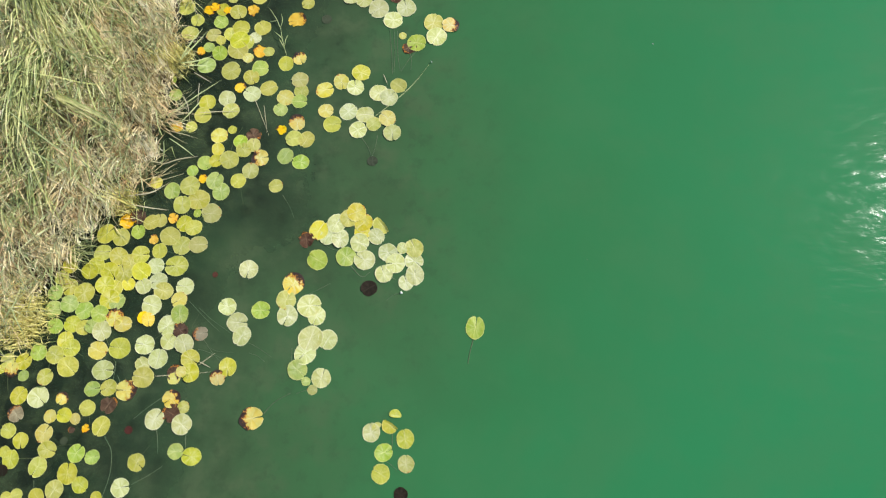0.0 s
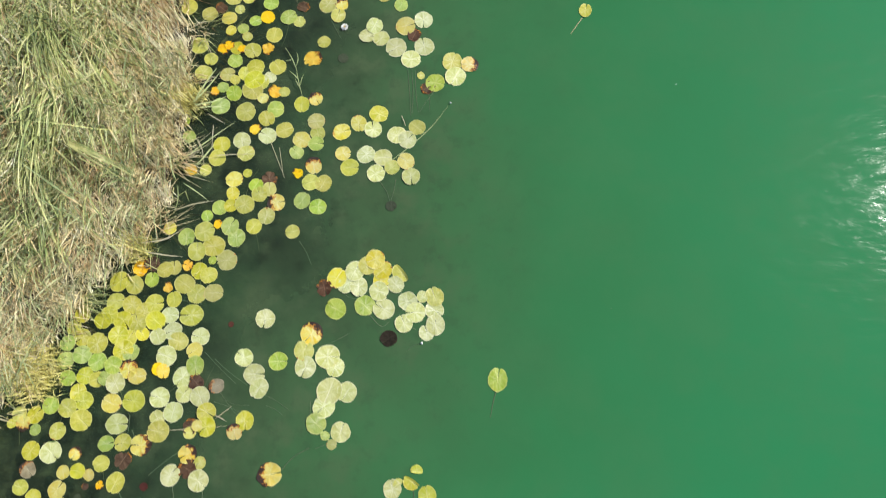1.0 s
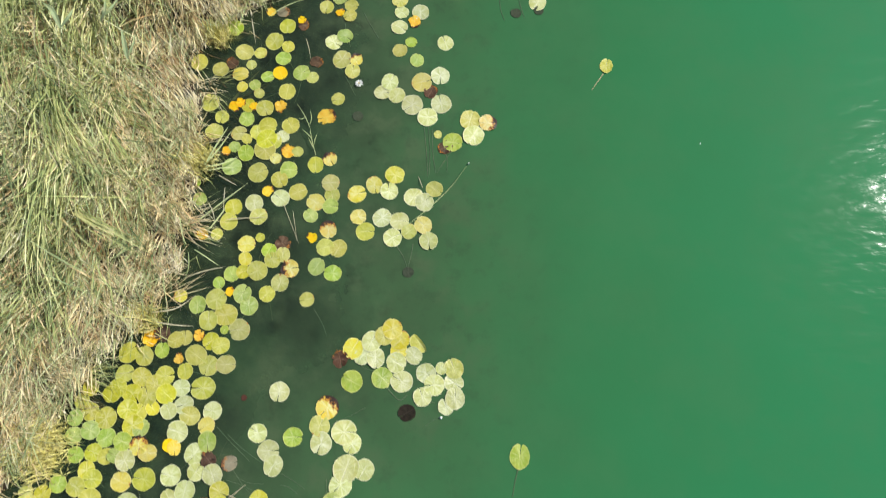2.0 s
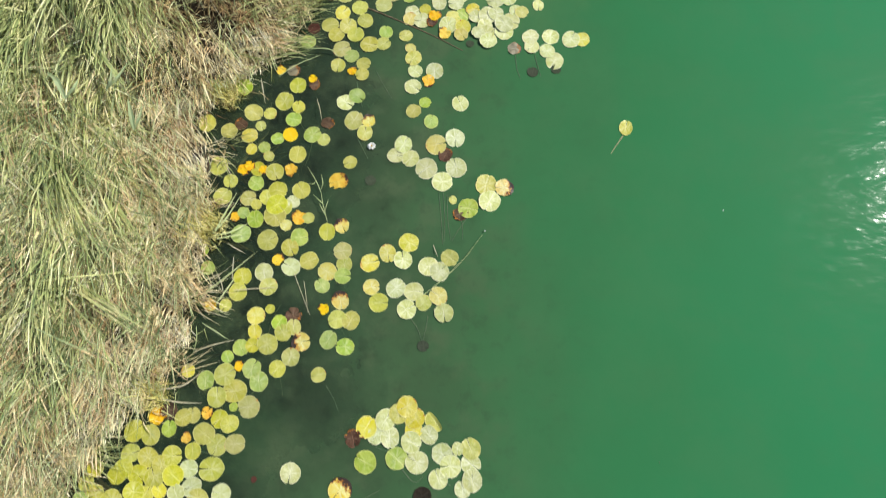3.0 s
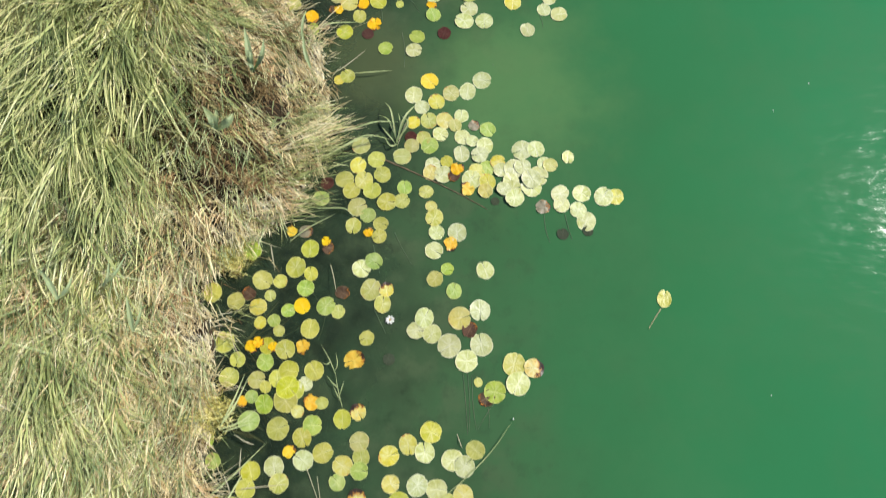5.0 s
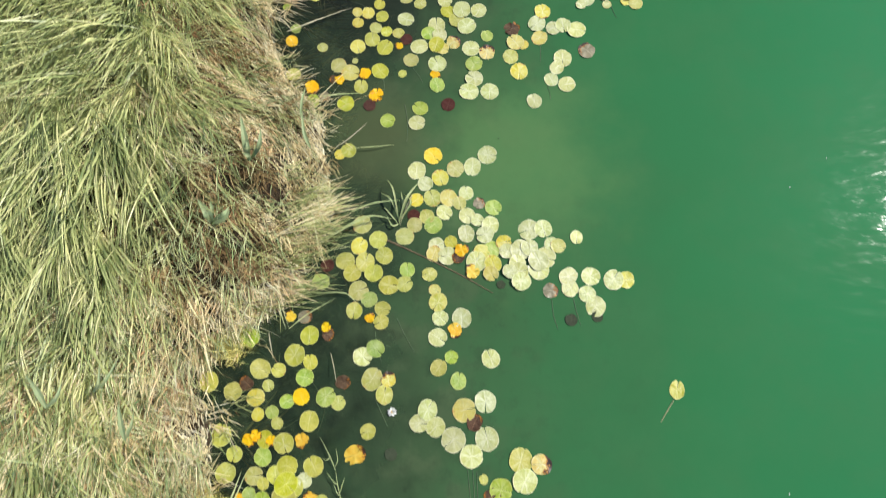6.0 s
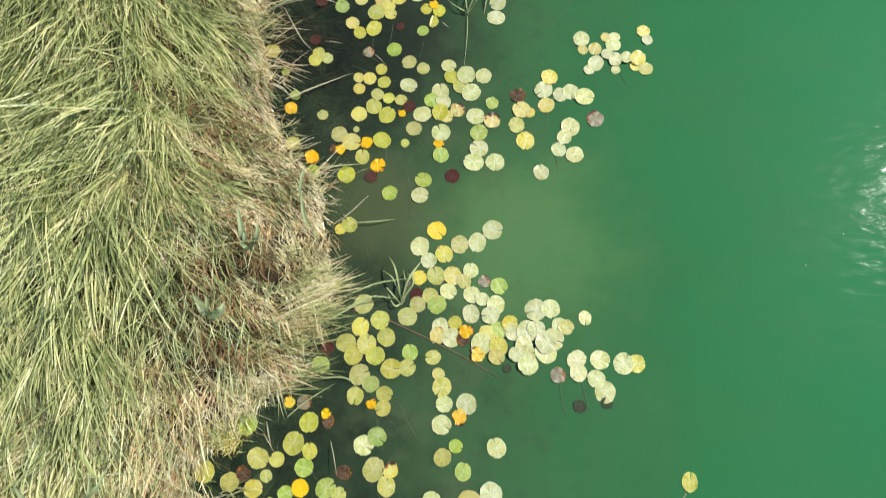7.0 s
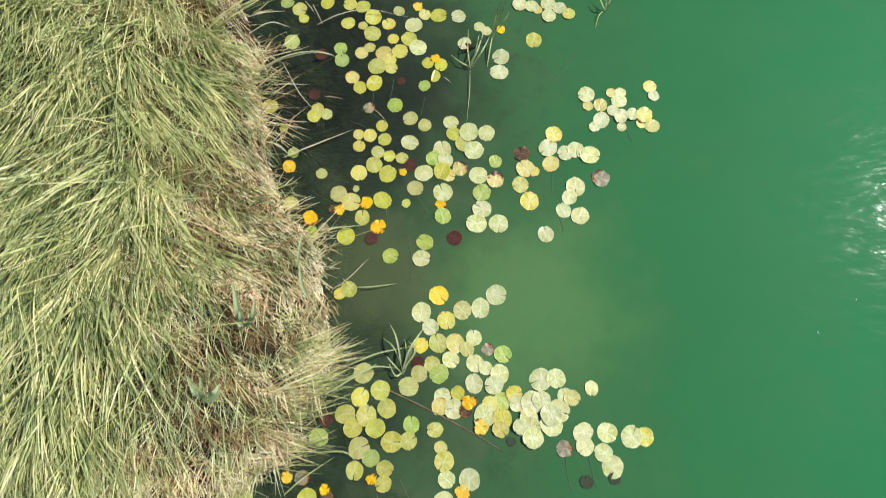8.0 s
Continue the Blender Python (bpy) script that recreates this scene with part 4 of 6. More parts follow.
leaf("lime", -2.08, 3.98, 0.086, 290)
leaf("orange", -1.93, 4.00, 0.069, 107)
leaf("lime", -2.13, 3.73, 0.080, 298)
leaf("lime", -2.04, 3.80, 0.086, 346)
leaf("pale", -1.89, 3.69, 0.063, 137)
leaf("lime", -1.98, 3.64, 0.085, 140)
leaf("lime", -2.05, 3.55, 0.102, 308)
leaf("lime", -2.04, 3.66, 0.102, 34)
leaf("lime", -1.82, 3.80, 0.086, 120)
leaf("orange", -1.83, 3.54, 0.074, 330)
leaf("lime", -1.74, 3.53, 0.057, 184)
leaf("yellow", -1.94, 3.46, 0.056, 150)
leaf("lime", -2.10, 3.32, 0.101, 24)
leaf("green", -1.81, 3.35, 0.084, 0)
leaf("lime", -1.89, 3.25, 0.084, 300)
leaf("orange", -1.99, 3.14, 0.056, 229)
leaf("pale", -1.87, 3.07, 0.089, 152)
leaf("lime", -1.71, 3.13, 0.089, 20)
leaf("brown", -1.82, 2.63, 0.076, 134)
leaf("green", -1.94, 2.57, 0.071, 63)
leaf("lime", -1.90, 2.48, 0.076, 118)
leaf("olive", -1.81, 2.53, 0.071, 93)
leaf("spotted", -1.74, 2.40, 0.086, 10)
leaf("olive", -1.82, 2.27, 0.080, 256)
leaf("lime", -1.93, 2.17, 0.075, 233)
leaf("lime", -1.38, 4.08, 0.069, 200)
leaf("orange", -1.48, 3.89, 0.092, 196)
leaf("lime", -1.56, 3.40, 0.079, 270)
leaf("spotted", -1.43, 3.46, 0.073, 300)
leaf("olive", -1.39, 3.10, 0.072, 283)
leaf("olive", -1.41, 3.22, 0.084, 189)
leaf("yellow", -1.54, 3.03, 0.089, 148)
leaf("green", -1.40, 2.99, 0.077, 0)
leaf("green", -1.58, 2.90, 0.072, 128)
leaf("spotted", -1.41, 2.77, 0.082, 280)
leaf("orange", -1.56, 2.69, 0.055, 355)
leaf("lime", -1.31, 2.59, 0.081, 244)
leaf("lime", -1.43, 2.60, 0.081, 196)
leaf("green", -1.50, 2.42, 0.081, 60)
leaf("green", -1.35, 2.36, 0.081, 170)
leaf("yellow", -1.16, 3.11, 0.089, 20)
leaf("yellow", -1.00, 3.20, 0.083, 282)
leaf("lime", -0.81, 3.30, 0.089, 337)
leaf("pale", -0.86, 3.14, 0.089, 100)
leaf("yellow", -1.14, 2.89, 0.077, 0)
leaf("lime", -1.07, 2.75, 0.087, 0)
leaf("pale", -0.92, 2.88, 0.088, 40)
leaf("pale", -0.76, 2.85, 0.088, 0)
leaf("pale", -0.82, 2.69, 0.087, 30)
leaf("olive", -0.67, 2.75, 0.071, 221)
leaf("yellow", -0.54, 2.81, 0.087, 141)
leaf("pale", -0.49, 2.66, 0.087, 278)
leaf("pale", -0.63, 3.08, 0.088, 355)
leaf("pale", -0.53, 3.03, 0.088, 48)
leaf("lime", -0.44, 3.16, 0.083, 330)
leaf("pale", -0.66, 4.02, 0.103, 218)
leaf("pale", -0.51, 3.89, 0.097, 0)
leaf("pale", -0.38, 4.03, 0.103, 103)
leaf("lime", -0.10, 3.86, 0.103, 71)
leaf("pale", -0.07, 3.70, 0.102, 243)
leaf("spotted", 0.07, 3.83, 0.091, 180)
leaf("brown", -0.34, 3.58, 0.073, 28)
leaf("green", -0.27, 3.63, 0.096, 350)
leaf("olive", -0.41, 3.71, 0.040, 119)
leaf("dark", -1.18, 3.90, 0.052, 118)
leaf("dark", -0.67, 2.37, 0.049, 318)
leaf("olive", -1.57, 2.12, 0.069, 189)
leaf("lime", -0.87, 1.80, 0.084, 62)
leaf("yellow", -0.80, 1.86, 0.089, 200)
leaf("olive", -2.15, 4.14, 0.053, 320)
leaf("lime", -1.88, 4.16, 0.084, 80)
leaf("brown", -0.48, 4.16, 0.073, 244)
leaf("pale", -0.81, 4.12, 0.084, 227)
leaf("pale", -0.95, 4.15, 0.079, 355)
# pads round the point
leaf("red", -1.03, 5.98, 0.060, 40)
leaf("olive", -1.50, 5.89, 0.090, 25)
leaf("lime", -1.35, 5.75, 0.084, 341)
leaf("yellow", -1.52, 5.69, 0.079, 60)
leaf("lime", -1.29, 5.60, 0.084, 143)
leaf("lime", -1.64, 5.55, 0.084, 7)
leaf("lime", -1.57, 5.44, 0.083, 57)
leaf("lime", -1.46, 5.54, 0.089, 74)
leaf("lime", -1.38, 5.44, 0.083, 80)
leaf("green", -1.08, 5.47, 0.072, 90)
leaf("lime", -1.10, 5.34, 0.072, 29)
leaf("lime", -1.24, 5.33, 0.088, 0)
leaf("olive", -1.51, 5.28, 0.094, 22)
leaf("green", -1.41, 5.20, 0.071, 220)
leaf("olive", -1.54, 5.10, 0.077, 263)
leaf("lime", -1.29, 5.12, 0.071, 343)
leaf("lime", -1.30, 5.00, 0.071, 202)
leaf("orange", -1.40, 5.04, 0.049, 261)
leaf("green", -1.85, 5.36, 0.078, 0)
leaf("olive", -1.11, 5.78, 0.084, 181)
leaf("lime", -0.88, 5.43, 0.067, 180)
leaf("red", -1.80, 5.51, 0.062, 77)
leaf("lime", -1.92, 4.88, 0.081, 270)
leaf("brown", -1.76, 4.89, 0.060, 174)
leaf("orange", -1.78, 4.95, 0.049, 135)
leaf("orange", -2.10, 5.05, 0.055, 315)
leaf("withered", -1.97, 5.04, 0.066, 185)
leaf("green", -2.45, 4.86, 0.092, 310)
leaf("lime", -2.04, 4.71, 0.092, 61)
leaf("lime", -2.33, 4.59, 0.091, 330)
leaf("olive", -2.17, 4.58, 0.064, 152)
leaf("lime", -1.90, 4.65, 0.064, 100)
leaf("green", -1.94, 4.52, 0.080, 350)
leaf("lime", -2.77, 4.48, 0.091, 109)
leaf("lime", -2.55, 4.40, 0.080, 31)
leaf("olive", -2.25, 4.45, 0.053, 305)
leaf("olive", -1.36, 4.51, 0.096, 60)
leaf("pale", -1.45, 4.70, 0.086, 330)
leaf("green", -1.34, 4.77, 0.081, 320)
leaf("spotted", -1.22, 4.51, 0.069, 280)
leaf("olive", -1.25, 4.38, 0.080, 84)
leaf("brown", -1.61, 4.48, 0.064, 172)
leaf("brown", -2.44, 4.47, 0.064, 319)
leaf("yellow", -2.35, 4.35, 0.080, 359)
leaf("yellow", -2.32, 4.21, 0.058, 60)
leaf("green", -2.20, 4.23, 0.058, 121)
leaf("green", -2.08, 4.32, 0.064, 0)
leaf("amber", -1.96, 4.36, 0.074, 300)
leaf("olive", -1.64, 4.31, 0.063, 39)
leaf("green", -1.75, 4.36, 0.085, 30)
leaf("olive", -0.86, 6.15, 0.086, 110)
leaf("yellow", -1.01, 6.13, 0.068, 216)
leaf("yellow", -0.71, 6.15, 0.086, 295)
leaf("pale", -0.55, 6.20, 0.069, 92)
leaf("olive", -0.61, 6.10, 0.068, 282)
leaf("withered", -0.43, 6.10, 0.057, 225)
leaf("green", -0.30, 6.06, 0.074, 320)
leaf("olive", -0.91, 5.97, 0.074, 291)
leaf("pale", -0.75, 6.01, 0.074, 321)
leaf("pale", -0.54, 5.98, 0.079, 318)
leaf("green", -0.85, 5.89, 0.085, 218)
leaf("olive", -1.02, 5.89, 0.073, 355)
leaf("pale", -0.45, 5.94, 0.062, 334)
leaf("pale", -0.33, 5.89, 0.085, 257)
leaf("pale", -0.55, 5.81, 0.079, 100)
leaf("pale", -0.38, 5.80, 0.079, 187)
leaf("pale", -0.82, 5.70, 0.073, 14)
leaf("lime", -0.69, 5.73, 0.062, 121)
leaf("yellow", -0.84, 5.62, 0.073, 251)
leaf("pale", -0.72, 5.60, 0.084, 183)
leaf("brown", -0.62, 5.59, 0.061, 26)
leaf("orange", -0.59, 5.66, 0.067, 224)
leaf("green", -0.31, 5.67, 0.073, 321)
leaf("yellow", -0.41, 5.64, 0.073, 4)
leaf("pale", -0.46, 5.55, 0.095, 77)
leaf("orange", -0.50, 5.46, 0.072, 320)
leaf("yellow", -0.31, 5.53, 0.083, 294)
leaf("yellow", -0.33, 5.44, 0.072, 309)
leaf("yellow", -0.21, 5.73, 0.073, 12)
leaf("pale", -0.18, 5.65, 0.073, 178)
leaf("pale", -0.06, 5.66, 0.095, 271)
leaf("pale", 0.02, 5.85, 0.096, 202)
leaf("pale", 0.15, 5.86, 0.084, 284)
leaf("pale", 0.02, 5.68, 0.078, 116)
leaf("pale", 0.22, 5.72, 0.062, 6)
leaf("olive", 0.28, 5.70, 0.067, 335)
leaf("pale", 0.10, 5.48, 0.094, 119)
leaf("pale", 0.16, 5.59, 0.100, 342)
leaf("pale", 0.10, 5.56, 0.095, 116)
leaf("pale", -0.09, 5.53, 0.083, 92)
leaf("pale", -0.08, 5.46, 0.089, 11)
leaf("pale", -0.06, 5.37, 0.088, 219)
leaf("pale", -0.16, 5.46, 0.067, 221)
leaf("pale", 0.45, 5.78, 0.062, 270)
leaf("pale", 0.36, 5.42, 0.083, 31)
leaf("pale", 0.37, 5.31, 0.077, 223)
leaf("pale", 0.56, 5.42, 0.083, 336)
leaf("pale", 0.59, 5.15, 0.093, 241)
leaf("pale", 0.52, 5.26, 0.077, 180)
leaf("dark", 0.60, 5.06, 0.050, 275)
leaf("yellow", 0.87, 5.39, 0.077, 3)
leaf("pale", 0.76, 5.39, 0.094, 60)
leaf("withered", 0.20, 5.29, 0.072, 187)
leaf("dark", -0.24, 5.34, 0.039, 41)
leaf("dark", 0.37, 5.03, 0.055, 107)
leaf("yellow", -0.83, 5.29, 0.055, 327)
leaf("olive", -0.80, 5.18, 0.082, 238)
leaf("pale", -0.78, 5.04, 0.071, 324)
leaf("pale", -0.80, 4.87, 0.081, 330)
leaf("pale", -0.59, 5.04, 0.087, 272)
leaf("orange", -0.65, 4.93, 0.071, 110)
leaf("green", -0.68, 4.70, 0.059, 340)
leaf("lime", -0.79, 4.61, 0.075, 60)
leaf("green", -0.62, 4.50, 0.075, 80)
leaf("pale", -0.34, 4.69, 0.080, 110)
leaf("pale", -0.39, 4.33, 0.095, 270)
leaf("yellow", -0.57, 4.26, 0.100, 13)
leaf("pale", -0.88, 4.26, 0.090, 62)
leaf("lime", 1.24, 4.44, 0.066, 75, long=1.22)
leaf("yellow", -1.74, 6.58, 0.055, 201)
leaf("amber", -0.86, 6.57, 0.085, 316)
leaf("pale", -1.01, 6.42, 0.085, 270)
leaf("pale", -0.93, 6.29, 0.074, 323)
leaf("yellow", -0.79, 6.35, 0.084, 287)
leaf("olive", -0.65, 6.44, 0.085, 317)
leaf("pale", -0.49, 6.46, 0.085, 256)
leaf("pale", -0.35, 6.58, 0.090, 355)
# pads of the far bay
leaf("green", -2.43, 9.58, 0.069, 18)
leaf("lime", -2.30, 9.50, 0.075, 343)
leaf("lime", -2.25, 9.39, 0.052, 242)
leaf("green", -2.35, 9.12, 0.079, 254)
leaf("yellow", -2.79, 8.92, 0.062, 38)
leaf("red", -2.05, 8.98, 0.063, 287)
leaf("green", -1.86, 9.05, 0.068, 300)
leaf("green", -1.84, 8.92, 0.073, 100)
leaf("lime", -1.80, 9.34, 0.068, 0)
leaf("lime", -1.79, 9.56, 0.069, 172)
leaf("lime", -1.66, 9.53, 0.075, 195)
leaf("lime", -1.55, 9.41, 0.086, 80)
leaf("lime", -1.65, 9.31, 0.046, 155)
leaf("olive", -1.55, 9.22, 0.085, 330)
leaf("olive", -1.29, 9.48, 0.057, 302)
leaf("yellow", -1.39, 9.33, 0.068, 120)
leaf("lime", -2.02, 9.58, 0.075, 65)
leaf("pale", -1.14, 9.32, 0.085, 79)
leaf("lime", -1.18, 9.16, 0.079, 131)
leaf("yellow", -1.34, 9.16, 0.057, 338)
leaf("yellow", -1.27, 9.02, 0.079, 138)
leaf("pale", -1.09, 9.06, 0.090, 340)
leaf("yellow", -1.65, 9.00, 0.067, 359)
leaf("olive", -1.57, 9.06, 0.056, 353)
leaf("yellow", -1.43, 9.00, 0.079, 8)
leaf("yellow", -1.37, 8.92, 0.067, 69)
leaf("yellow", -1.35, 8.83, 0.061, 338)
leaf("lime", -1.49, 8.85, 0.089, 339)
leaf("yellow", -1.73, 8.73, 0.072, 320)
leaf("lime", -1.65, 8.62, 0.066, 288)
leaf("lime", -1.51, 8.67, 0.083, 59)
leaf("green", -1.30, 8.43, 0.077, 270)
leaf("green", -1.02, 8.64, 0.061, 222)
leaf("lime", -0.99, 8.89, 0.061, 128)
leaf("lime", -0.86, 8.87, 0.067, 251)
leaf("orange", -0.92, 8.94, 0.050, 11)
leaf("folded", -0.93, 8.75, 0.067, 76)
leaf("olive", -1.15, 8.29, 0.071, 200)
leaf("olive", -1.01, 8.22, 0.065, 60)
leaf("lime", -2.05, 8.39, 0.060, 106)
leaf("lime", -2.08, 8.31, 0.066, 322)
leaf("olive", -1.96, 8.33, 0.060, 58)
leaf("red", -2.09, 8.54, 0.056, 65)
leaf("lime", -2.51, 8.41, 0.077, 216)
leaf("green", -2.36, 8.18, 0.043, 261)
leaf("green", -2.25, 7.93, 0.054, 138)
leaf("amber", -2.28, 7.79, 0.064, 288)
leaf("yellow", -1.64, 8.12, 0.054, 224)
leaf("yellow", -1.63, 8.00, 0.059, 66)
leaf("yellow", -1.53, 8.11, 0.065, 84)
leaf("lime", -1.39, 8.07, 0.065, 195)
leaf("lime", -1.42, 8.21, 0.060, 61)
leaf("olive", -1.45, 7.94, 0.064, 334)
leaf("lime", -1.34, 7.90, 0.059, 93)
leaf("olive", -1.22, 7.88, 0.059, 347)
leaf("pale", -1.15, 8.04, 0.081, 330)
leaf("red", -1.25, 8.69, 0.045, 196)
leaf("withered", -1.55, 8.40, 0.060, 205)
leaf("pale", -0.48, 9.30, 0.057, 178)
leaf("pale", -0.41, 9.25, 0.051, 27)
leaf("orange", -0.27, 9.27, 0.051, 356)
leaf("red", -0.61, 9.06, 0.057, 198)
leaf("pale", -0.63, 9.11, 0.068, 215)
leaf("lime", 0.06, 9.15, 0.084, 270)
leaf("pale", -0.27, 8.96, 0.084, 200)
leaf("pale", -0.29, 8.79, 0.089, 170)
leaf("pale", -0.69, 9.42, 0.074, 180)
leaf("yellow", 0.11, 9.50, 0.051, 194)
leaf("pale", 0.05, 9.54, 0.069, 315)
leaf("pale", -0.07, 9.56, 0.074, 255)
leaf("pale", 0.22, 9.57, 0.080, 283)
leaf("pale", 0.22, 9.43, 0.074, 196)
leaf("pale", 0.33, 9.52, 0.068, 225)
leaf("lime", 0.42, 9.45, 0.063, 171)
leaf("yellow", -1.03, 9.44, 0.063, 75)
leaf("lime", -0.89, 9.43, 0.080, 0)
leaf("orange", -1.10, 9.54, 0.057, 274)
leaf("lime", -0.73, 8.13, 0.070, 320)
leaf("pale", -0.76, 8.25, 0.071, 331)
leaf("lime", -0.64, 8.03, 0.081, 1)
leaf("pale", -0.54, 7.96, 0.091, 26)
leaf("pale", -0.42, 8.14, 0.081, 244)
leaf("pale", -0.59, 8.15, 0.097, 284)
leaf("green", -0.34, 7.85, 0.064, 102)
leaf("yellow", 0.56, 8.43, 0.054, 295)
leaf("pale", 0.55, 8.55, 0.082, 190)
leaf("yellow", 0.68, 8.44, 0.071, 257)
leaf("yellow", 0.79, 8.57, 0.049, 359)
leaf("pale", 0.88, 8.57, 0.055, 320)
leaf("pale", 0.86, 8.48, 0.076, 187)
leaf("pale", 0.80, 8.38, 0.060, 23)
leaf("pale", 0.68, 8.28, 0.081, 240)
leaf("pale", 0.61, 8.21, 0.054, 184)
leaf("pale", 0.87, 8.32, 0.070, 248)
leaf("pale", 0.98, 8.34, 0.065, 50)
leaf("yellow", 1.06, 8.25, 0.054, 321)
leaf("olive", 1.16, 8.22, 0.070, 185)
leaf("yellow", 1.09, 8.33, 0.081, 48)
leaf("olive", 0.87, 8.21, 0.048, 209)
leaf("yellow", 1.17, 8.64, 0.066, 180)
leaf("pale", 1.20, 8.54, 0.055, 290)
leaf("yellow", 0.22, 8.13, 0.086, 100)
leaf("pale", 0.16, 7.99, 0.091, 217)
leaf("yellow", 0.18, 7.83, 0.080, 57)
leaf("pale", 0.32, 7.94, 0.075, 196)
leaf("pale", 0.42, 7.97, 0.080, 279)
leaf("pale", 0.55, 7.92, 0.090, 347)
leaf("brown", -0.09, 7.93, 0.080, 189)
leaf("olive", -1.97, 7.72, 0.053, 135)
leaf("yellow", -1.62, 7.73, 0.080, 280)
leaf("lime", -1.48, 7.81, 0.080, 89)
leaf("lime", -1.35, 7.72, 0.085, 61)
leaf("orange", -1.21, 7.74, 0.042, 359)
leaf("red", -1.14, 7.81, 0.060, 209)
leaf("pale", -1.01, 7.73, 0.085, 10)
leaf("pale", -0.84, 7.97, 0.086, 94)
leaf("green", -0.92, 7.88, 0.075, 340)
leaf("pale", -0.81, 7.86, 0.075, 109)
leaf("yellow", -0.78, 7.71, 0.064, 345)
leaf("lime", -0.84, 7.75, 0.080, 254)
leaf("spotted", -0.67, 7.78, 0.074, 225)
leaf("olive", -1.09, 7.58, 0.079, 330)
leaf("olive", -1.17, 7.43, 0.042, 222)
leaf("orange", -0.85, 7.42, 0.052, 133)
leaf("pale", -0.83, 7.54, 0.089, 113)
leaf("green", -0.83, 7.31, 0.078, 287)
leaf("olive", -1.80, 7.52, 0.079, 229)
leaf("olive", -1.64, 7.57, 0.032, 64)
leaf("yellow", -1.68, 7.44, 0.089, 351)
leaf("brown", -1.84, 7.37, 0.047, 12)
leaf("orange", -1.79, 7.36, 0.058, 17)
leaf("orange", -1.54, 7.43, 0.063, 70)
leaf("lime", -1.39, 7.46, 0.084, 315)
leaf("lime", -1.57, 7.29, 0.073, 90)
leaf("orange", -1.42, 7.20, 0.078, 80)
leaf("red", -1.48, 7.09, 0.058, 134)
leaf("lime", -1.71, 7.11, 0.083, 139)
leaf("lime", -2.24, 7.42, 0.073, 341)
leaf("orange", -2.05, 7.28, 0.073, 105)
leaf("withered", -1.92, 7.18, 0.052, 124)
leaf("green", -2.03, 7.14, 0.067, 35)
leaf("green", -1.30, 6.93, 0.072, 350)
leaf("green", -0.99, 7.06, 0.077, 146)
leaf("pale", -1.02, 6.91, 0.077, 358)
leaf("red", -0.72, 7.10, 0.068, 246)
leaf("lime", -1.66, 6.62, 0.071, 124)
leaf("pale", -0.50, 7.71, 0.085, 0)
leaf("green", -0.47, 7.54, 0.084, 35)
leaf("spotted", -0.34, 7.67, 0.084, 265)
leaf("yellow", 0.02, 7.75, 0.053, 206)
leaf("yellow", -0.06, 7.78, 0.085, 127)
leaf("olive", -0.11, 7.62, 0.079, 199)
leaf("yellow", -0.03, 7.46, 0.089, 270)
leaf("pale", -0.47, 7.38, 0.089, 141)
leaf("pale", -0.52, 7.24, 0.093, 162)
leaf("pale", -0.32, 7.24, 0.088, 270)
leaf("pale", 0.11, 7.14, 0.077, 103)
leaf("pale", 0.34, 7.50, 0.073, 46)
leaf("pale", 0.40, 7.60, 0.094, 266)
leaf("pale", 0.28, 7.37, 0.073, 114)
leaf("pale", 0.43, 7.32, 0.083, 10)
leaf("withered", 0.64, 7.69, 0.089, 320)


# ---------------------------------------------------------------- stalks, reeds, flowers
def bend(points, steps):
    """A smooth line through three or four points."""
    pts = [Vector(q) for q in points]
    pts = [2 * pts[0] - pts[1]] + pts + [2 * pts[-1] - pts[-2]]
    out = []
    for k in range(1, len(pts) - 2):
        a, b, c, d = pts[k - 1:k + 3]
        for i in range(steps):
            t = i / steps
            out.append(0.5 * (2 * b + (c - a) * t + (2 * a - 5 * b + 4 * c - d) * t * t + (3 * b - a - 3 * c + d) * t ** 3))
    out.append(pts[-2])
    return out


def tube(bm, points, thick, taper=0.5, sides=6, steps=5):
    line = bend(points, steps)
    rings = []
    for k, q in enumerate(line):
        way = (line[min(k + 1, len(line) - 1)] - line[max(k - 1, 0)]).normalized()
        side = way.cross(Vector((0, 0, 1)))
        side = side.normalized() if side.length > 1e-4 else Vector((1, 0, 0))
        up = side.cross(way)
        r = thick / 2 * (1 - (1 - taper) * k / (len(line) - 1))
        rings.append([bm.verts.new(q + (side * math.cos(6.2832 * i / sides) + up * math.sin(6.2832 * i / sides)) * r) for i in range(sides)])
    for a, b in zip(rings, rings[1:]):
        for i in range(sides):
            bm.faces.new((a[i], a[(i + 1) % sides], b[(i + 1) % sides], b[i]))
    bm.faces.new(rings[0][::-1])
    bm.faces.new(rings[-1])


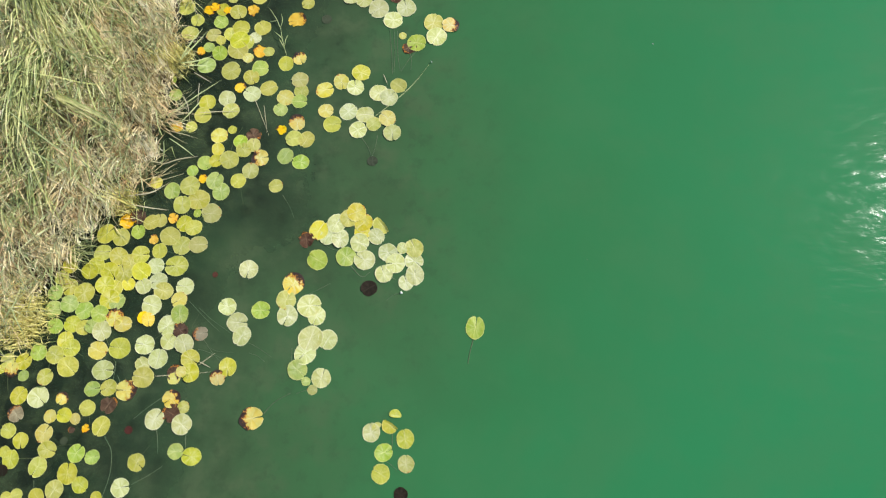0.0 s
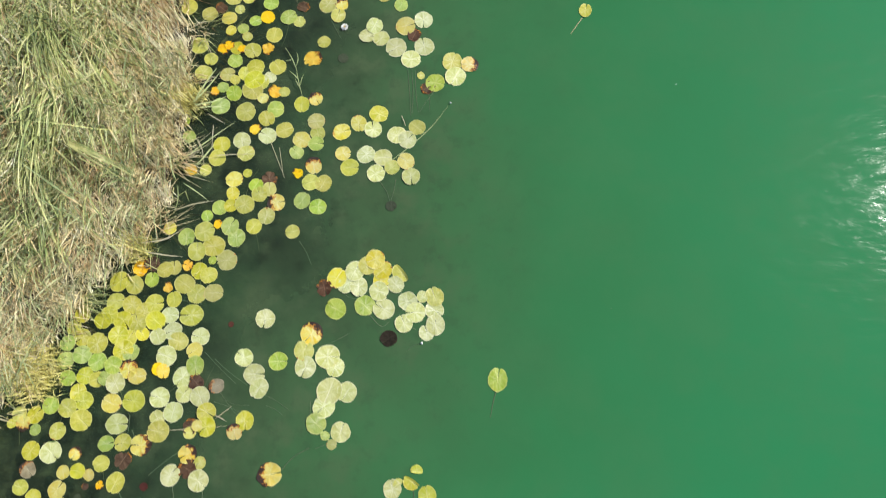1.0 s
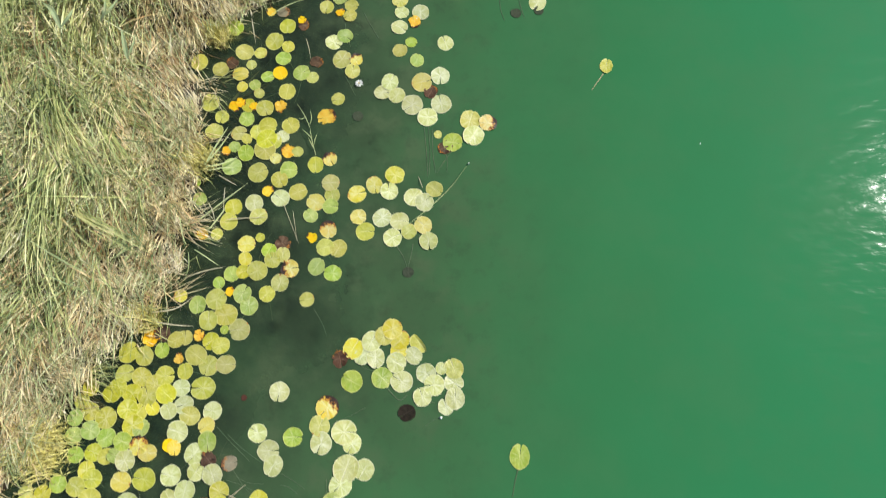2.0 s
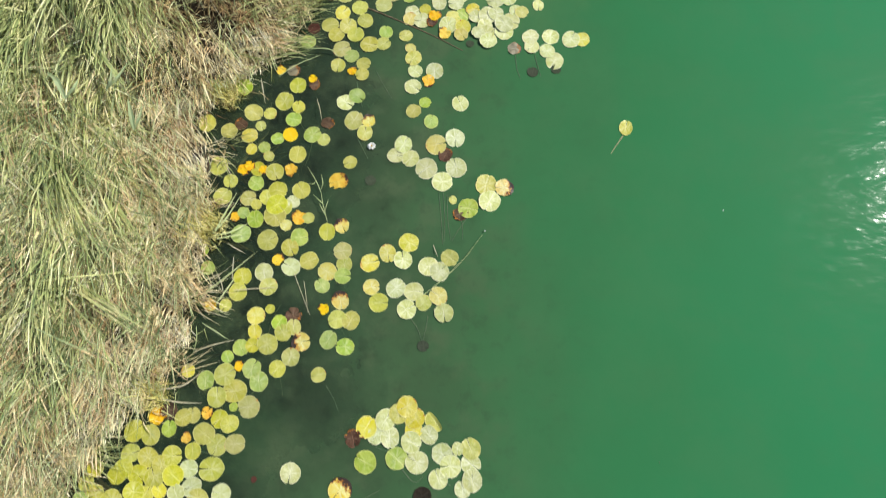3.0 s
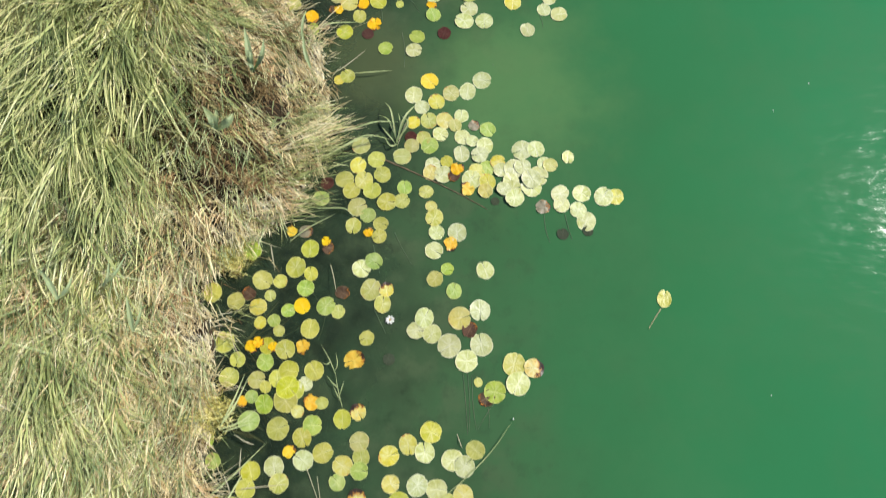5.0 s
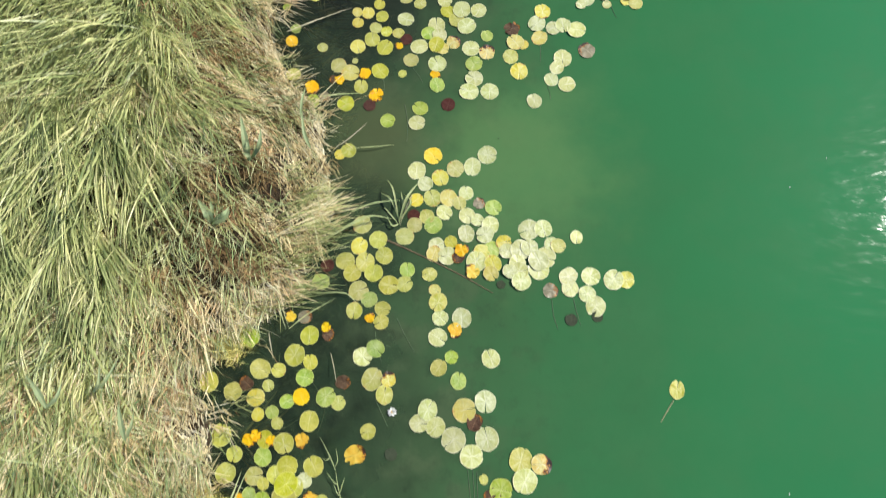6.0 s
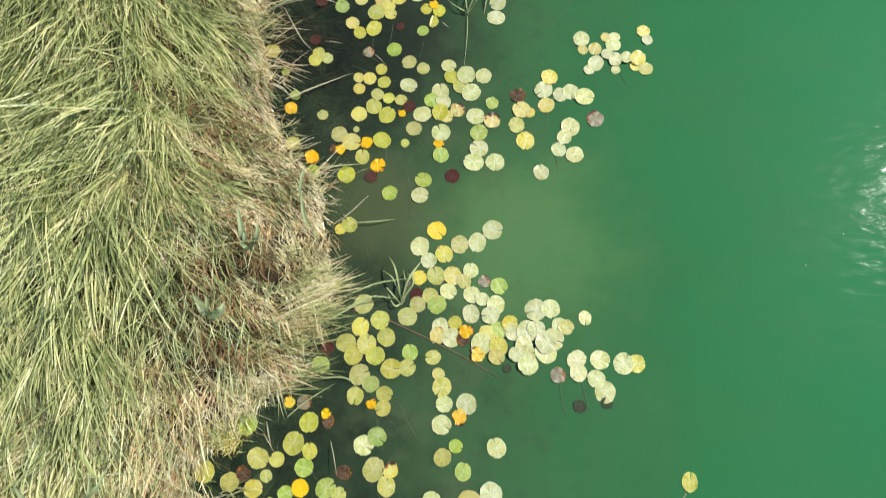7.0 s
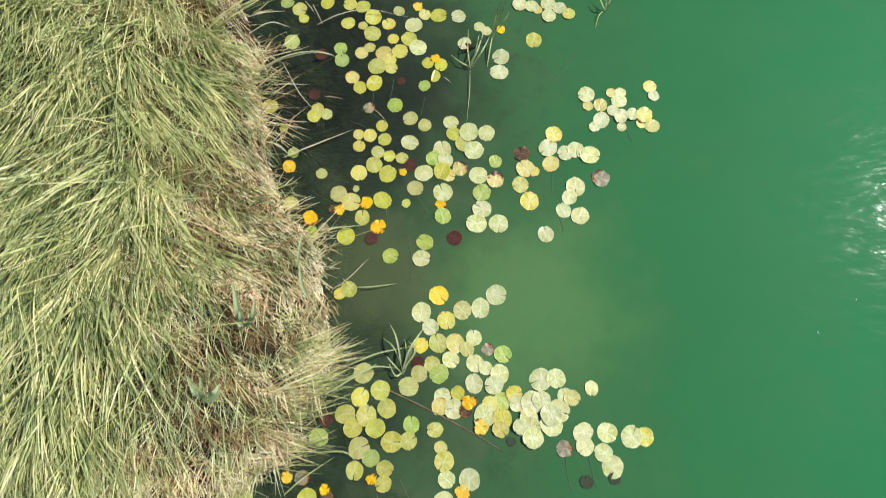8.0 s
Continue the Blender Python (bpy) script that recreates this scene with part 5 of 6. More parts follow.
def blade(bm, points, width, steps=5):
    """A leaf blade with a fold along its middle and a drawn-out tip."""
    line = bend(points, steps)
    rows = []
    for k, q in enumerate(line):
        s = k / (len(line) - 1)
        way = (line[min(k + 1, len(line) - 1)] - line[max(k - 1, 0)]).normalized()
        side = way.cross(Vector((0, 0, 1)))
        side = side.normalized() if side.length > 1e-4 else Vector((1, 0, 0))
        up = side.cross(way)
        w = width / 2 * (0.45 + 0.55 * min(s / 0.3, 1)) * (1 - max(0, (s - 0.35) / 0.65) ** 1.6) + 0.0008
        rows.append([bm.verts.new(q - side * w + up * w * 0.35), bm.verts.new(q), bm.verts.new(q + side * w + up * w * 0.35),
                     bm.verts.new(q - up * 0.0012)])
    for a, b in zip(rows, rows[1:]):
        bm.faces.new((a[0], b[0], b[1], a[1]))
        bm.faces.new((a[1], b[1], b[2], a[2]))
        bm.faces.new((a[2], b[2], b[3], a[3]))
        bm.faces.new((a[3], b[3], b[0], a[0]))
    bmesh.ops.recalc_face_normals(bm, faces=bm.faces)


def part(name, bm, material, parent=None, label=""):
    me = bpy.data.meshes.new(name)
    bm.to_mesh(me)
    bm.free()
    me.materials.append(material)
    ob = new(name, me)
    if parent is not None:
        ob.parent = parent
        ob.matrix_parent_inverse = parent.matrix_world.inverted()
    return tagged(ob, label)


def dry_blade(points, width):
    bm = bmesh.new()
    blade(bm, points, width * 1.3)
    tagged(part("dry_blade", bm, DRY_REED), "pale dry grass blade bent over the water", "grass blade", "dry blades at the edge")


def green_blade(points, width):
    bm = bmesh.new()
    blade(bm, points, width * 1.3)
    tagged(part("green_blade", bm, REED), "long green sedge blade bent over the water", "grass blade", "green blades at the edge")


def sunken_stalk(points, width):
    bm = bmesh.new()
    tube(bm, points, width, 0.7)
    start = Vector(points[0])
    owner = min(all_leaves, key=lambda o: (o.location - start).length)
    if (owner.location - start).length < 0.22:
        part("stalk", bm, STALK, owner, "brownish stalk trailing awash in the water")
    else:
        tagged(part("lily_stalk", bm, STALK), "loose brownish lily stalk trailing awash in the water", "stalk", "lily stalks")


def pale_stalk(points, width):
    bm = bmesh.new()
    tube(bm, points, width * 1.3, 0.6)
    start = Vector(points[0])
    owner = min(all_leaves, key=lambda o: (o.location - start).length)
    part("stalk", bm, FAINT_STALK, owner, "pale tan stalk trailing just under the water")


def fallen_stick(points, width):
    bm = bmesh.new()
    tube(bm, points, width, 0.4, 8)
    tagged(part("fallen_stick", bm, STICK), "thin brown stick lying in the water between pads", "stick")


def reed_plant(name, root):
    plant = new(name)
    plant.matrix_world = pose(*root)
    bpy.context.view_layer.update()
    x, y, z = root
    bm = bmesh.new()
    tube(bm, [(x, y, z - 0.05), (x + 0.004, y + 0.003, z + 0.03), (x + 0.002, y + 0.008, z + 0.10)], 0.009, 0.6)
    part("stem", bm, REED, plant)
    if name == "water_reed":
        return tagged(plant, "small green reed standing in the water", "reed", "reeds in the water")
    return tagged(plant, "young blue-green reed shoot among straw", "reed", "reed shoots on the bank")


def reed_leaf(plant, points, width):
    bm = bmesh.new()
    young = plant.name.startswith("reed_shoot")
    if young:      # the young leaves bend over flat
        z0 = points[0][2]
        points = [(x, y, z0 + 0.10 + 0.6 * (z - z0)) for x, y, z in points]
    blade(bm, points, width * (2.0 if young else 1.0))
    part("leaf", bm, SHOOT if plant.name.startswith("reed_shoot") else REED, plant)


def lily_flower(x, y, size, turn):
    flower = new("water_lily_flower")
    flower.matrix_world = pose(x, y, 0.0, 0, 0, turn)
    bpy.context.view_layer.update()
    fr = random.Random(9)
    for ring, (count, lift, long) in enumerate(((8, 12, 1.0), (7, 32, 0.85), (5, 58, 0.6))):
        for k in range(count):
            bm = bmesh.new()
            a = 6.2832 * (k + 0.4 * ring) / count + fr.uniform(-0.12, 0.12)
            e = radians(lift + fr.uniform(-6, 6))
            c, s = math.cos(a), math.sin(a)
            r = size * long
            mid = (c * r * 0.55 * math.cos(e), s * r * 0.55 * math.cos(e), 0.012 + r * 0.45 * math.sin(e))
            tip = (c * r * math.cos(e), s * r * math.cos(e), 0.012 + r * math.sin(e))
            blade(bm, [(c * 0.006, s * 0.006, 0.010), mid, tip], size * 0.62, 4)
            bm.transform(flower.matrix_world)
            part("petal", bm, PETAL, flower)
    bm = bmesh.new()
    bmesh.ops.create_icosphere(bm, subdivisions=2, radius=size * 0.15, matrix=Matrix.Translation((0, 0, 0.03)) @ Matrix.Diagonal((1, 1, 0.8, 1)))
    bm.transform(flower.matrix_world)
    part("stamens", bm, STAMEN, flower, "yellow stamens")
    return tagged(flower, "open white water lily flower with a yellow heart", "flower")


def lily_bud(x, y, z, size):
    bm = bmesh.new()
    bmesh.ops.create_uvsphere(bm, u_segments=10, v_segments=7, radius=size, matrix=Matrix.Translation((x, y, z)) @ Matrix.Diagonal((0.8, 0.8, 1.25, 1)))
    for v in bm.verts:
        k = (v.co.z - z) / size
        if k > 0:
            v.co.x, v.co.y = x + (v.co.x - x) * (1 - 0.3 * k), y + (v.co.y - y) * (1 - 0.3 * k)
    tagged(part("lily_bud", bm, PETAL), "small closed white water lily bud on the water", "flower bud", "lily buds")


STICK = plain_material("stick_bark", (0.13, 0.085, 0.045), (0.22, 0.15, 0.085), 14.0, 0.7)
lily_flower(-1.18, 4.24, 0.042, 20)
lily_bud(-0.12, 3.41, 0.02, 0.009)
lily_bud(-0.37, 1.11, 0.008, 0.015)
bpy.context.view_layer.update()
dry_blade([(-2.474, 2.976, 0.140), (-2.428, 2.868, 0.120), (-2.442, 2.753, 0.020)], 0.006)
green_blade([(-2.616, 2.769, 0.120), (-2.384, 2.985, 0.100), (-2.180, 3.211, 0.020)], 0.008)
dry_blade([(-2.442, 3.274, 0.060), (-2.346, 3.218, 0.050), (-2.287, 3.192, 0.010)], 0.005)
dry_blade([(-2.379, 3.157, 0.050), (-2.381, 3.030, 0.040), (-2.387, 2.913, 0.010)], 0.005)
dry_blade([(-2.644, 2.312, 0.050), (-2.485, 2.369, 0.050), (-2.324, 2.414, 0.010)], 0.007)
dry_blade([(-2.357, 2.850, 0.040), (-2.182, 2.867, 0.030), (-1.976, 2.883, 0.010)], 0.006)
dry_blade([(-2.905, 1.986, 0.100), (-2.695, 2.027, 0.080), (-2.559, 2.154, 0.020)], 0.007)
dry_blade([(-2.869, 1.911, 0.080), (-2.704, 1.885, 0.060), (-2.554, 1.879, 0.010)], 0.007)
green_blade([(-2.569, 2.549, 0.120), (-2.462, 2.481, 0.080), (-2.361, 2.408, 0.010)], 0.006)
green_blade([(-2.619, 2.521, 0.120), (-2.623, 2.396, 0.080), (-2.676, 2.278, 0.020)], 0.006)
green_blade([(-2.533, 3.330, 0.180), (-2.437, 3.496, 0.140), (-2.373, 3.751, 0.020)], 0.012)
green_blade([(-2.505, 3.360, 0.200), (-2.430, 3.569, 0.160), (-2.402, 3.769, 0.050)], 0.012)
green_blade([(-2.534, 3.318, 0.150), (-2.397, 3.373, 0.100), (-2.273, 3.484, 0.020)], 0.010)
green_blade([(-2.518, 3.299, 0.120), (-2.412, 3.336, 0.080), (-2.310, 3.365, 0.010)], 0.008)
dry_blade([(-2.658, 8.641, 0.180), (-2.375, 8.817, 0.180), (-2.070, 8.930, 0.120), (-1.888, 8.951, 0.010)], 0.009)
green_blade([(-2.626, 8.665, 0.200), (-2.344, 8.834, 0.200), (-2.093, 8.929, 0.140), (-1.924, 8.964, 0.030)], 0.009)
dry_blade([(-2.324, 7.857, 0.060), (-2.027, 8.000, 0.050), (-1.698, 8.161, 0.020)], 0.010)
dry_blade([(-2.094, 9.281, 0.060), (-1.881, 9.383, 0.080), (-1.605, 9.457, 0.060), (-1.199, 9.410, 0.010)], 0.007)
green_blade([(-1.593, 6.631, 0.040), (-1.416, 6.640, 0.050), (-1.230, 6.673, 0.020)], 0.007)
dry_blade([(-1.746, 6.627, 0.080), (-1.634, 6.734, 0.060), (-1.497, 6.901, 0.010)], 0.005)
green_blade([(-1.941, 7.154, 0.060), (-1.768, 7.177, 0.060), (-1.560, 7.211, 0.020)], 0.010)
dry_blade([(-2.399, 8.837, 0.100), (-2.222, 8.525, 0.060), (-2.105, 8.402, 0.010)], 0.005)
dry_blade([(-2.493, 8.580, 0.120), (-2.326, 8.599, 0.100), (-2.143, 8.645, 0.010)], 0.006)
dry_blade([(-2.487, 7.994, 0.120), (-2.357, 7.958, 0.100), (-2.284, 7.897, 0.020)], 0.010)
green_blade([(-1.870, 5.244, 0.060), (-1.627, 5.250, 0.050), (-1.521, 5.164, 0.010)], 0.007)
green_blade([(-2.083, 4.925, 0.100), (-1.935, 5.054, 0.080), (-1.713, 5.206, 0.020)], 0.006)
dry_blade([(-2.245, 4.886, 0.120), (-2.233, 4.790, 0.080), (-2.221, 4.673, 0.020)], 0.008)
green_blade([(-2.353, 2.958, 0.050), (-2.420, 2.806, 0.100), (-2.468, 2.708, 0.140)], 0.010)
dry_blade([(-1.726, 4.732, 0.020), (-1.684, 4.611, 0.060), (-1.652, 4.477, 0.080)], 0.0045)
dry_blade([(-2.586, 4.164, 0.020), (-2.515, 3.996, 0.030), (-2.450, 3.894, 0.010)], 0.005)
dry_blade([(-1.043, 6.142, 0.100), (-1.100, 6.023, 0.060), (-1.157, 5.878, 0.020)], 0.010)
green_blade([(-1.292, 6.026, 0.100), (-1.219, 5.945, 0.080), (-1.168, 5.891, 0.020)], 0.008)
green_blade([(-1.579, 5.953, 0.200), (-1.366, 6.044, 0.180), (-1.104, 6.114, 0.050)], 0.008)
green_blade([(-1.635, 5.825, 0.160), (-1.422, 5.933, 0.140), (-1.202, 5.935, 0.030)], 0.008)
green_blade([(-1.784, 5.704, 0.200), (-1.527, 5.869, 0.160), (-1.382, 5.967, 0.040)], 0.008)
green_blade([(-0.733, 2.771, 0.010), (-0.518, 2.944, 0.020), (-0.303, 3.156, 0.020), (-0.139, 3.377, 0.030)], 0.0042)
dry_blade([(-1.870, 3.082, 0.000), (-1.778, 2.877, 0.010), (-1.675, 2.634, 0.000)], 0.0035)
dry_blade([(-1.748, 2.948, 0.000), (-1.718, 2.806, 0.010), (-1.693, 2.657, 0.000)], 0.003)
dry_blade([(-0.590, 3.284, 0.000), (-0.564, 3.211, 0.020), (-0.548, 3.173, 0.000)], 0.004)
sunken_stalk([(0.274, 0.702, 0.001), (0.244, 0.594, 0.001), (0.223, 0.487, 0.001)], 0.008)
sunken_stalk([(-1.530, 0.057, 0.001), (-1.440, 0.156, 0.001), (-1.309, 0.232, 0.001)], 0.008)
sunken_stalk([(-2.870, -0.134, 0.001), (-2.795, -0.257, 0.001), (-2.784, -0.437, 0.001), (-2.825, -0.622, 0.001)], 0.007)
sunken_stalk([(-2.433, -0.072, 0.001), (-2.410, -0.187, 0.001), (-2.400, -0.269, 0.001)], 0.006)
sunken_stalk([(-2.177, -0.117, 0.001), (-2.175, -0.177, 0.001), (-2.168, -0.240, 0.001)], 0.006)
sunken_stalk([(-2.593, -0.516, 0.001), (-2.460, -0.444, 0.001), (-2.345, -0.367, 0.001)], 0.007)
sunken_stalk([(-3.382, -0.626, 0.001), (-3.404, -0.551, 0.001), (-3.415, -0.485, 0.001)], 0.006)
sunken_stalk([(-0.542, 3.787, 0.001), (-0.518, 3.533, 0.001), (-0.501, 3.283, 0.001)], 0.006)
sunken_stalk([(-0.502, 3.800, 0.001), (-0.485, 3.545, 0.001), (-0.490, 3.308, 0.001)], 0.006)
sunken_stalk([(-0.467, 3.768, 0.001), (-0.456, 3.514, 0.001), (-0.429, 3.320, 0.001)], 0.006)
sunken_stalk([(-0.282, 3.532, 0.001), (-0.353, 3.432, 0.001), (-0.418, 3.320, 0.001)], 0.006)
sunken_stalk([(-0.332, 3.514, 0.001), (-0.320, 3.432, 0.001), (-0.324, 3.332, 0.001)], 0.005)
sunken_stalk([(-0.782, 2.610, 0.001), (-0.714, 2.506, 0.001), (-0.666, 2.356, 0.001)], 0.006)
sunken_stalk([(-0.631, 2.634, 0.001), (-0.649, 2.517, 0.001), (-0.678, 2.402, 0.001)], 0.006)
sunken_stalk([(-2.402, 0.199, 0.001), (-2.515, 0.118, 0.001), (-2.643, 0.010, 0.001)], 0.007)
sunken_stalk([(-2.271, 1.029, 0.001), (-2.130, 0.893, 0.001), (-1.976, 0.758, 0.001)], 0.005)
sunken_stalk([(-2.178, 0.969, 0.001), (-2.051, 0.863, 0.001), (-1.874, 0.744, 0.001)], 0.005)
sunken_stalk([(-1.292, 1.053, 0.001), (-1.159, 1.115, 0.001), (-1.010, 1.192, 0.001)], 0.006)
sunken_stalk([(-1.319, 0.613, 0.001), (-1.317, 0.500, 0.001), (-1.282, 0.413, 0.001)], 0.006)
sunken_stalk([(-0.422, -0.099, 0.001), (-0.420, -0.177, 0.001), (-0.423, -0.245, 0.001)], 0.006)
sunken_stalk([(-0.483, -0.313, 0.001), (-0.425, -0.348, 0.001), (-0.377, -0.388, 0.001)], 0.005)
sunken_stalk([(-0.366, 1.102, 0.001), (-0.437, 1.091, 0.001), (-0.501, 1.040, 0.001)], 0.006)
sunken_stalk([(-0.839, 1.359, 0.001), (-0.732, 1.255, 0.001), (-0.657, 1.297, 0.001)], 0.007)
sunken_stalk([(-0.425, 1.230, 0.001), (-0.476, 1.246, 0.001), (-0.567, 1.225, 0.001)], 0.006)
sunken_stalk([(-1.159, 0.261, 0.001), (-1.207, 0.247, 0.001), (-1.260, 0.223, 0.001)], 0.005)
sunken_stalk([(-2.860, 0.494, 0.001), (-2.858, 0.407, 0.001), (-2.861, 0.325, 0.001)], 0.006)
sunken_stalk([(-2.828, 0.373, 0.001), (-2.801, 0.321, 0.001), (-2.774, 0.264, 0.001)], 0.006)
sunken_stalk([(-2.632, 1.487, 0.001), (-2.501, 1.482, 0.001), (-2.342, 1.451, 0.001)], 0.005)
sunken_stalk([(-1.810, 0.694, 0.001), (-1.655, 0.636, 0.001), (-1.498, 0.539, 0.001)], 0.005)
sunken_stalk([(-1.699, 0.572, 0.001), (-1.623, 0.548, 0.001), (-1.555, 0.499, 0.001)], 0.005)
sunken_stalk([(-1.503, 2.033, 0.001), (-1.431, 1.923, 0.001), (-1.382, 1.813, 0.001)], 0.005)
sunken_stalk([(-0.947, 1.491, 0.001), (-1.026, 1.517, 0.001), (-1.080, 1.549, 0.001)], 0.006)
pale_stalk([(1.204, 4.353, 0.001), (1.145, 4.269, 0.001), (1.081, 4.174, 0.001)], 0.008)
sunken_stalk([(0.205, 5.220, 0.001), (0.217, 5.069, 0.001), (0.251, 4.950, 0.001)], 0.006)
sunken_stalk([(0.397, 5.220, 0.001), (0.420, 5.100, 0.001), (0.453, 4.980, 0.001)], 0.006)
sunken_stalk([(-1.162, 5.037, 0.001), (-1.104, 4.918, 0.001), (-1.003, 4.743, 0.001)], 0.006)
sunken_stalk([(-1.349, 4.918, 0.001), (-1.334, 4.830, 0.001), (-1.285, 4.655, 0.001)], 0.006)
sunken_stalk([(-1.327, 4.341, 0.001), (-1.270, 4.229, 0.001), (-1.214, 4.119, 0.001)], 0.006)
sunken_stalk([(-1.516, 8.561, 0.001), (-1.518, 8.482, 0.001), (-1.521, 8.409, 0.001)], 0.006)
sunken_stalk([(-1.322, 8.715, 0.001), (-1.335, 8.592, 0.001), (-1.354, 8.483, 0.001)], 0.006)
sunken_stalk([(-1.141, 7.106, 0.001), (-1.111, 6.921, 0.001), (-1.111, 6.713, 0.001)], 0.007)
sunken_stalk([(-1.071, 7.499, 0.001), (-1.017, 7.422, 0.001), (-0.969, 7.334, 0.001)], 0.006)
sunken_stalk([(0.912, 8.193, 0.001), (0.934, 8.123, 0.001), (0.961, 8.053, 0.001)], 0.007)
sunken_stalk([(0.185, 7.774, 0.001), (0.187, 7.673, 0.001), (0.183, 7.561, 0.001)], 0.006)
sunken_stalk([(0.240, 7.303, 0.001), (0.263, 7.222, 0.001), (0.265, 7.158, 0.001)], 0.006)
sunken_stalk([(0.478, 9.021, 0.001), (0.388, 8.876, 0.001), (0.270, 8.708, 0.001)], 0.007)
sunken_stalk([(-1.624, 8.379, 0.001), (-1.485, 8.320, 0.001), (-1.372, 8.201, 0.001)], 0.006)
sunken_stalk([(-1.356, 7.376, 0.001), (-1.343, 7.294, 0.001), (-1.335, 7.213, 0.001)], 0.006)
fallen_stick([(-1.268, 5.744, 0.003), (-0.928, 5.589, 0.003), (-0.594, 5.423, 0.003), (-0.313, 5.264, 0.003)], 0.014)
dry_blade([(-2.500, 0.370, 0.004), (-2.274, 0.385, 0.006), (-2.020, 0.406, 0.004)], 0.004)
dry_blade([(-2.122, 0.496, 0.020), (-2.070, 0.472, 0.020), (-2.022, 0.444, 0.010)], 0.005)
dry_blade([(-2.119, 0.467, 0.020), (-2.054, 0.516, 0.020), (-1.985, 0.575, 0.010)], 0.004)
dry_blade([(-1.993, 8.521, 0.004), (-1.904, 8.514, 0.006), (-1.810, 8.497, 0.004)], 0.004)
dry_blade([(-1.492, 8.378, 0.004), (-1.435, 8.323, 0.006), (-1.379, 8.253, 0.004)], 0.004)
dry_blade([(-2.154, 9.515, 0.060), (-2.101, 9.412, 0.040), (-2.057, 9.329, 0.010)], 0.005)
dry_blade([(-2.231, 9.539, 0.080), (-2.181, 9.489, 0.060), (-2.135, 9.433, 0.020)], 0.005)
dry_blade([(-2.353, 8.206, 0.030), (-2.246, 8.302, 0.030), (-2.139, 8.420, 0.010)], 0.004)
dry_blade([(-0.829, 8.734, 0.004), (-0.796, 8.708, 0.006), (-0.762, 8.672, 0.004)], 0.005)
dry_blade([(-2.746, 9.268, 0.200), (-2.589, 9.348, 0.160), (-2.428, 9.436, 0.060)], 0.007)
dry_blade([(-2.726, 9.093, 0.180), (-2.535, 9.234, 0.160), (-2.377, 9.261, 0.050)], 0.007)
sunken_stalk([(-2.151, 0.604, 0.001), (-2.048, 0.575, 0.001), (-1.934, 0.527, 0.001)], 0.005)
sunken_stalk([(-2.074, 0.634, 0.001), (-1.974, 0.586, 0.001), (-1.839, 0.576, 0.001)], 0.004)
sunken_stalk([(-2.110, 0.693, 0.001), (-1.995, 0.546, 0.001), (-1.888, 0.459, 0.001)], 0.004)
sunken_stalk([(-1.049, 8.333, 0.001), (-1.034, 8.411, 0.001), (-1.014, 8.520, 0.001)], 0.004)
sunken_stalk([(-1.727, 8.259, 0.001), (-1.617, 8.218, 0.001), (-1.533, 8.159, 0.001)], 0.004)

plant = reed_plant("water_reed", (-1.163, 5.897, -0.030))
reed_leaf(plant, [(-1.158, 5.918, 0.050), (-1.083, 6.100, 0.160), (-0.988, 6.264, 0.100)], 0.0240)
reed_leaf(plant, [(-1.163, 5.918, 0.040), (-1.210, 6.172, 0.140), (-1.280, 6.310, 0.060)], 0.0150)
reed_leaf(plant, [(-1.165, 5.942, 0.030), (-1.236, 6.104, 0.100), (-1.338, 6.191, 0.030)], 0.0135)
reed_leaf(plant, [(-1.158, 5.918, 0.050), (-1.052, 6.072, 0.100), (-1.120, 6.166, 0.060)], 0.0150)
reed_leaf(plant, [(-1.164, 5.895, 0.020), (-1.219, 5.870, 0.050), (-1.283, 5.975, 0.020)], 0.0135)
reed_leaf(plant, [(-1.158, 5.904, 0.040), (-1.122, 6.041, 0.120), (-1.146, 6.176, 0.100)], 0.0165)
plant = reed_plant("water_reed", (-0.573, 8.830, -0.030))
reed_leaf(plant, [(-0.575, 8.818, 0.040), (-0.599, 8.997, 0.100), (-0.591, 9.247, 0.040)], 0.0120)
reed_leaf(plant, [(-0.570, 8.824, 0.050), (-0.497, 8.971, 0.140), (-0.429, 9.246, 0.060)], 0.0150)
reed_leaf(plant, [(-0.554, 8.824, 0.050), (-0.454, 8.939, 0.160), (-0.377, 9.142, 0.100)], 0.0165)
reed_leaf(plant, [(-0.565, 8.861, 0.050), (-0.518, 8.965, 0.120), (-0.485, 9.189, 0.050)], 0.0135)
reed_leaf(plant, [(-0.575, 8.799, 0.020), (-0.581, 8.554, 0.020), (-0.608, 8.258, 0.000)], 0.0050)
reed_leaf(plant, [(-0.586, 8.836, 0.030), (-0.670, 8.873, 0.050), (-0.769, 8.974, 0.020)], 0.0120)
reed_leaf(plant, [(-0.407, 8.856, 0.000), (-0.375, 9.031, 0.050), (-0.317, 9.373, 0.080)], 0.0105)
plant = reed_plant("water_reed", (-0.356, 9.180, -0.030))
reed_leaf(plant, [(-0.350, 9.152, 0.030), (-0.309, 9.140, 0.340), (-0.265, 9.194, 0.550)], 0.0210)
reed_leaf(plant, [(-0.361, 9.139, 0.030), (-0.338, 9.151, 0.300), (-0.331, 9.200, 0.480)], 0.0165)
reed_leaf(plant, [(-0.372, 9.095, 0.020), (-0.385, 8.968, 0.020), (-0.407, 8.843, 0.000)], 0.0090)
reed_leaf(plant, [(-0.350, 9.165, 0.030), (-0.281, 9.142, 0.260), (-0.207, 9.232, 0.340)], 0.0135)
plant = reed_plant("water_reed", (0.808, 9.503, -0.040))
reed_leaf(plant, [(0.791, 9.472, 0.020), (0.743, 9.505, 0.080), (0.710, 9.594, 0.100)], 0.0150)
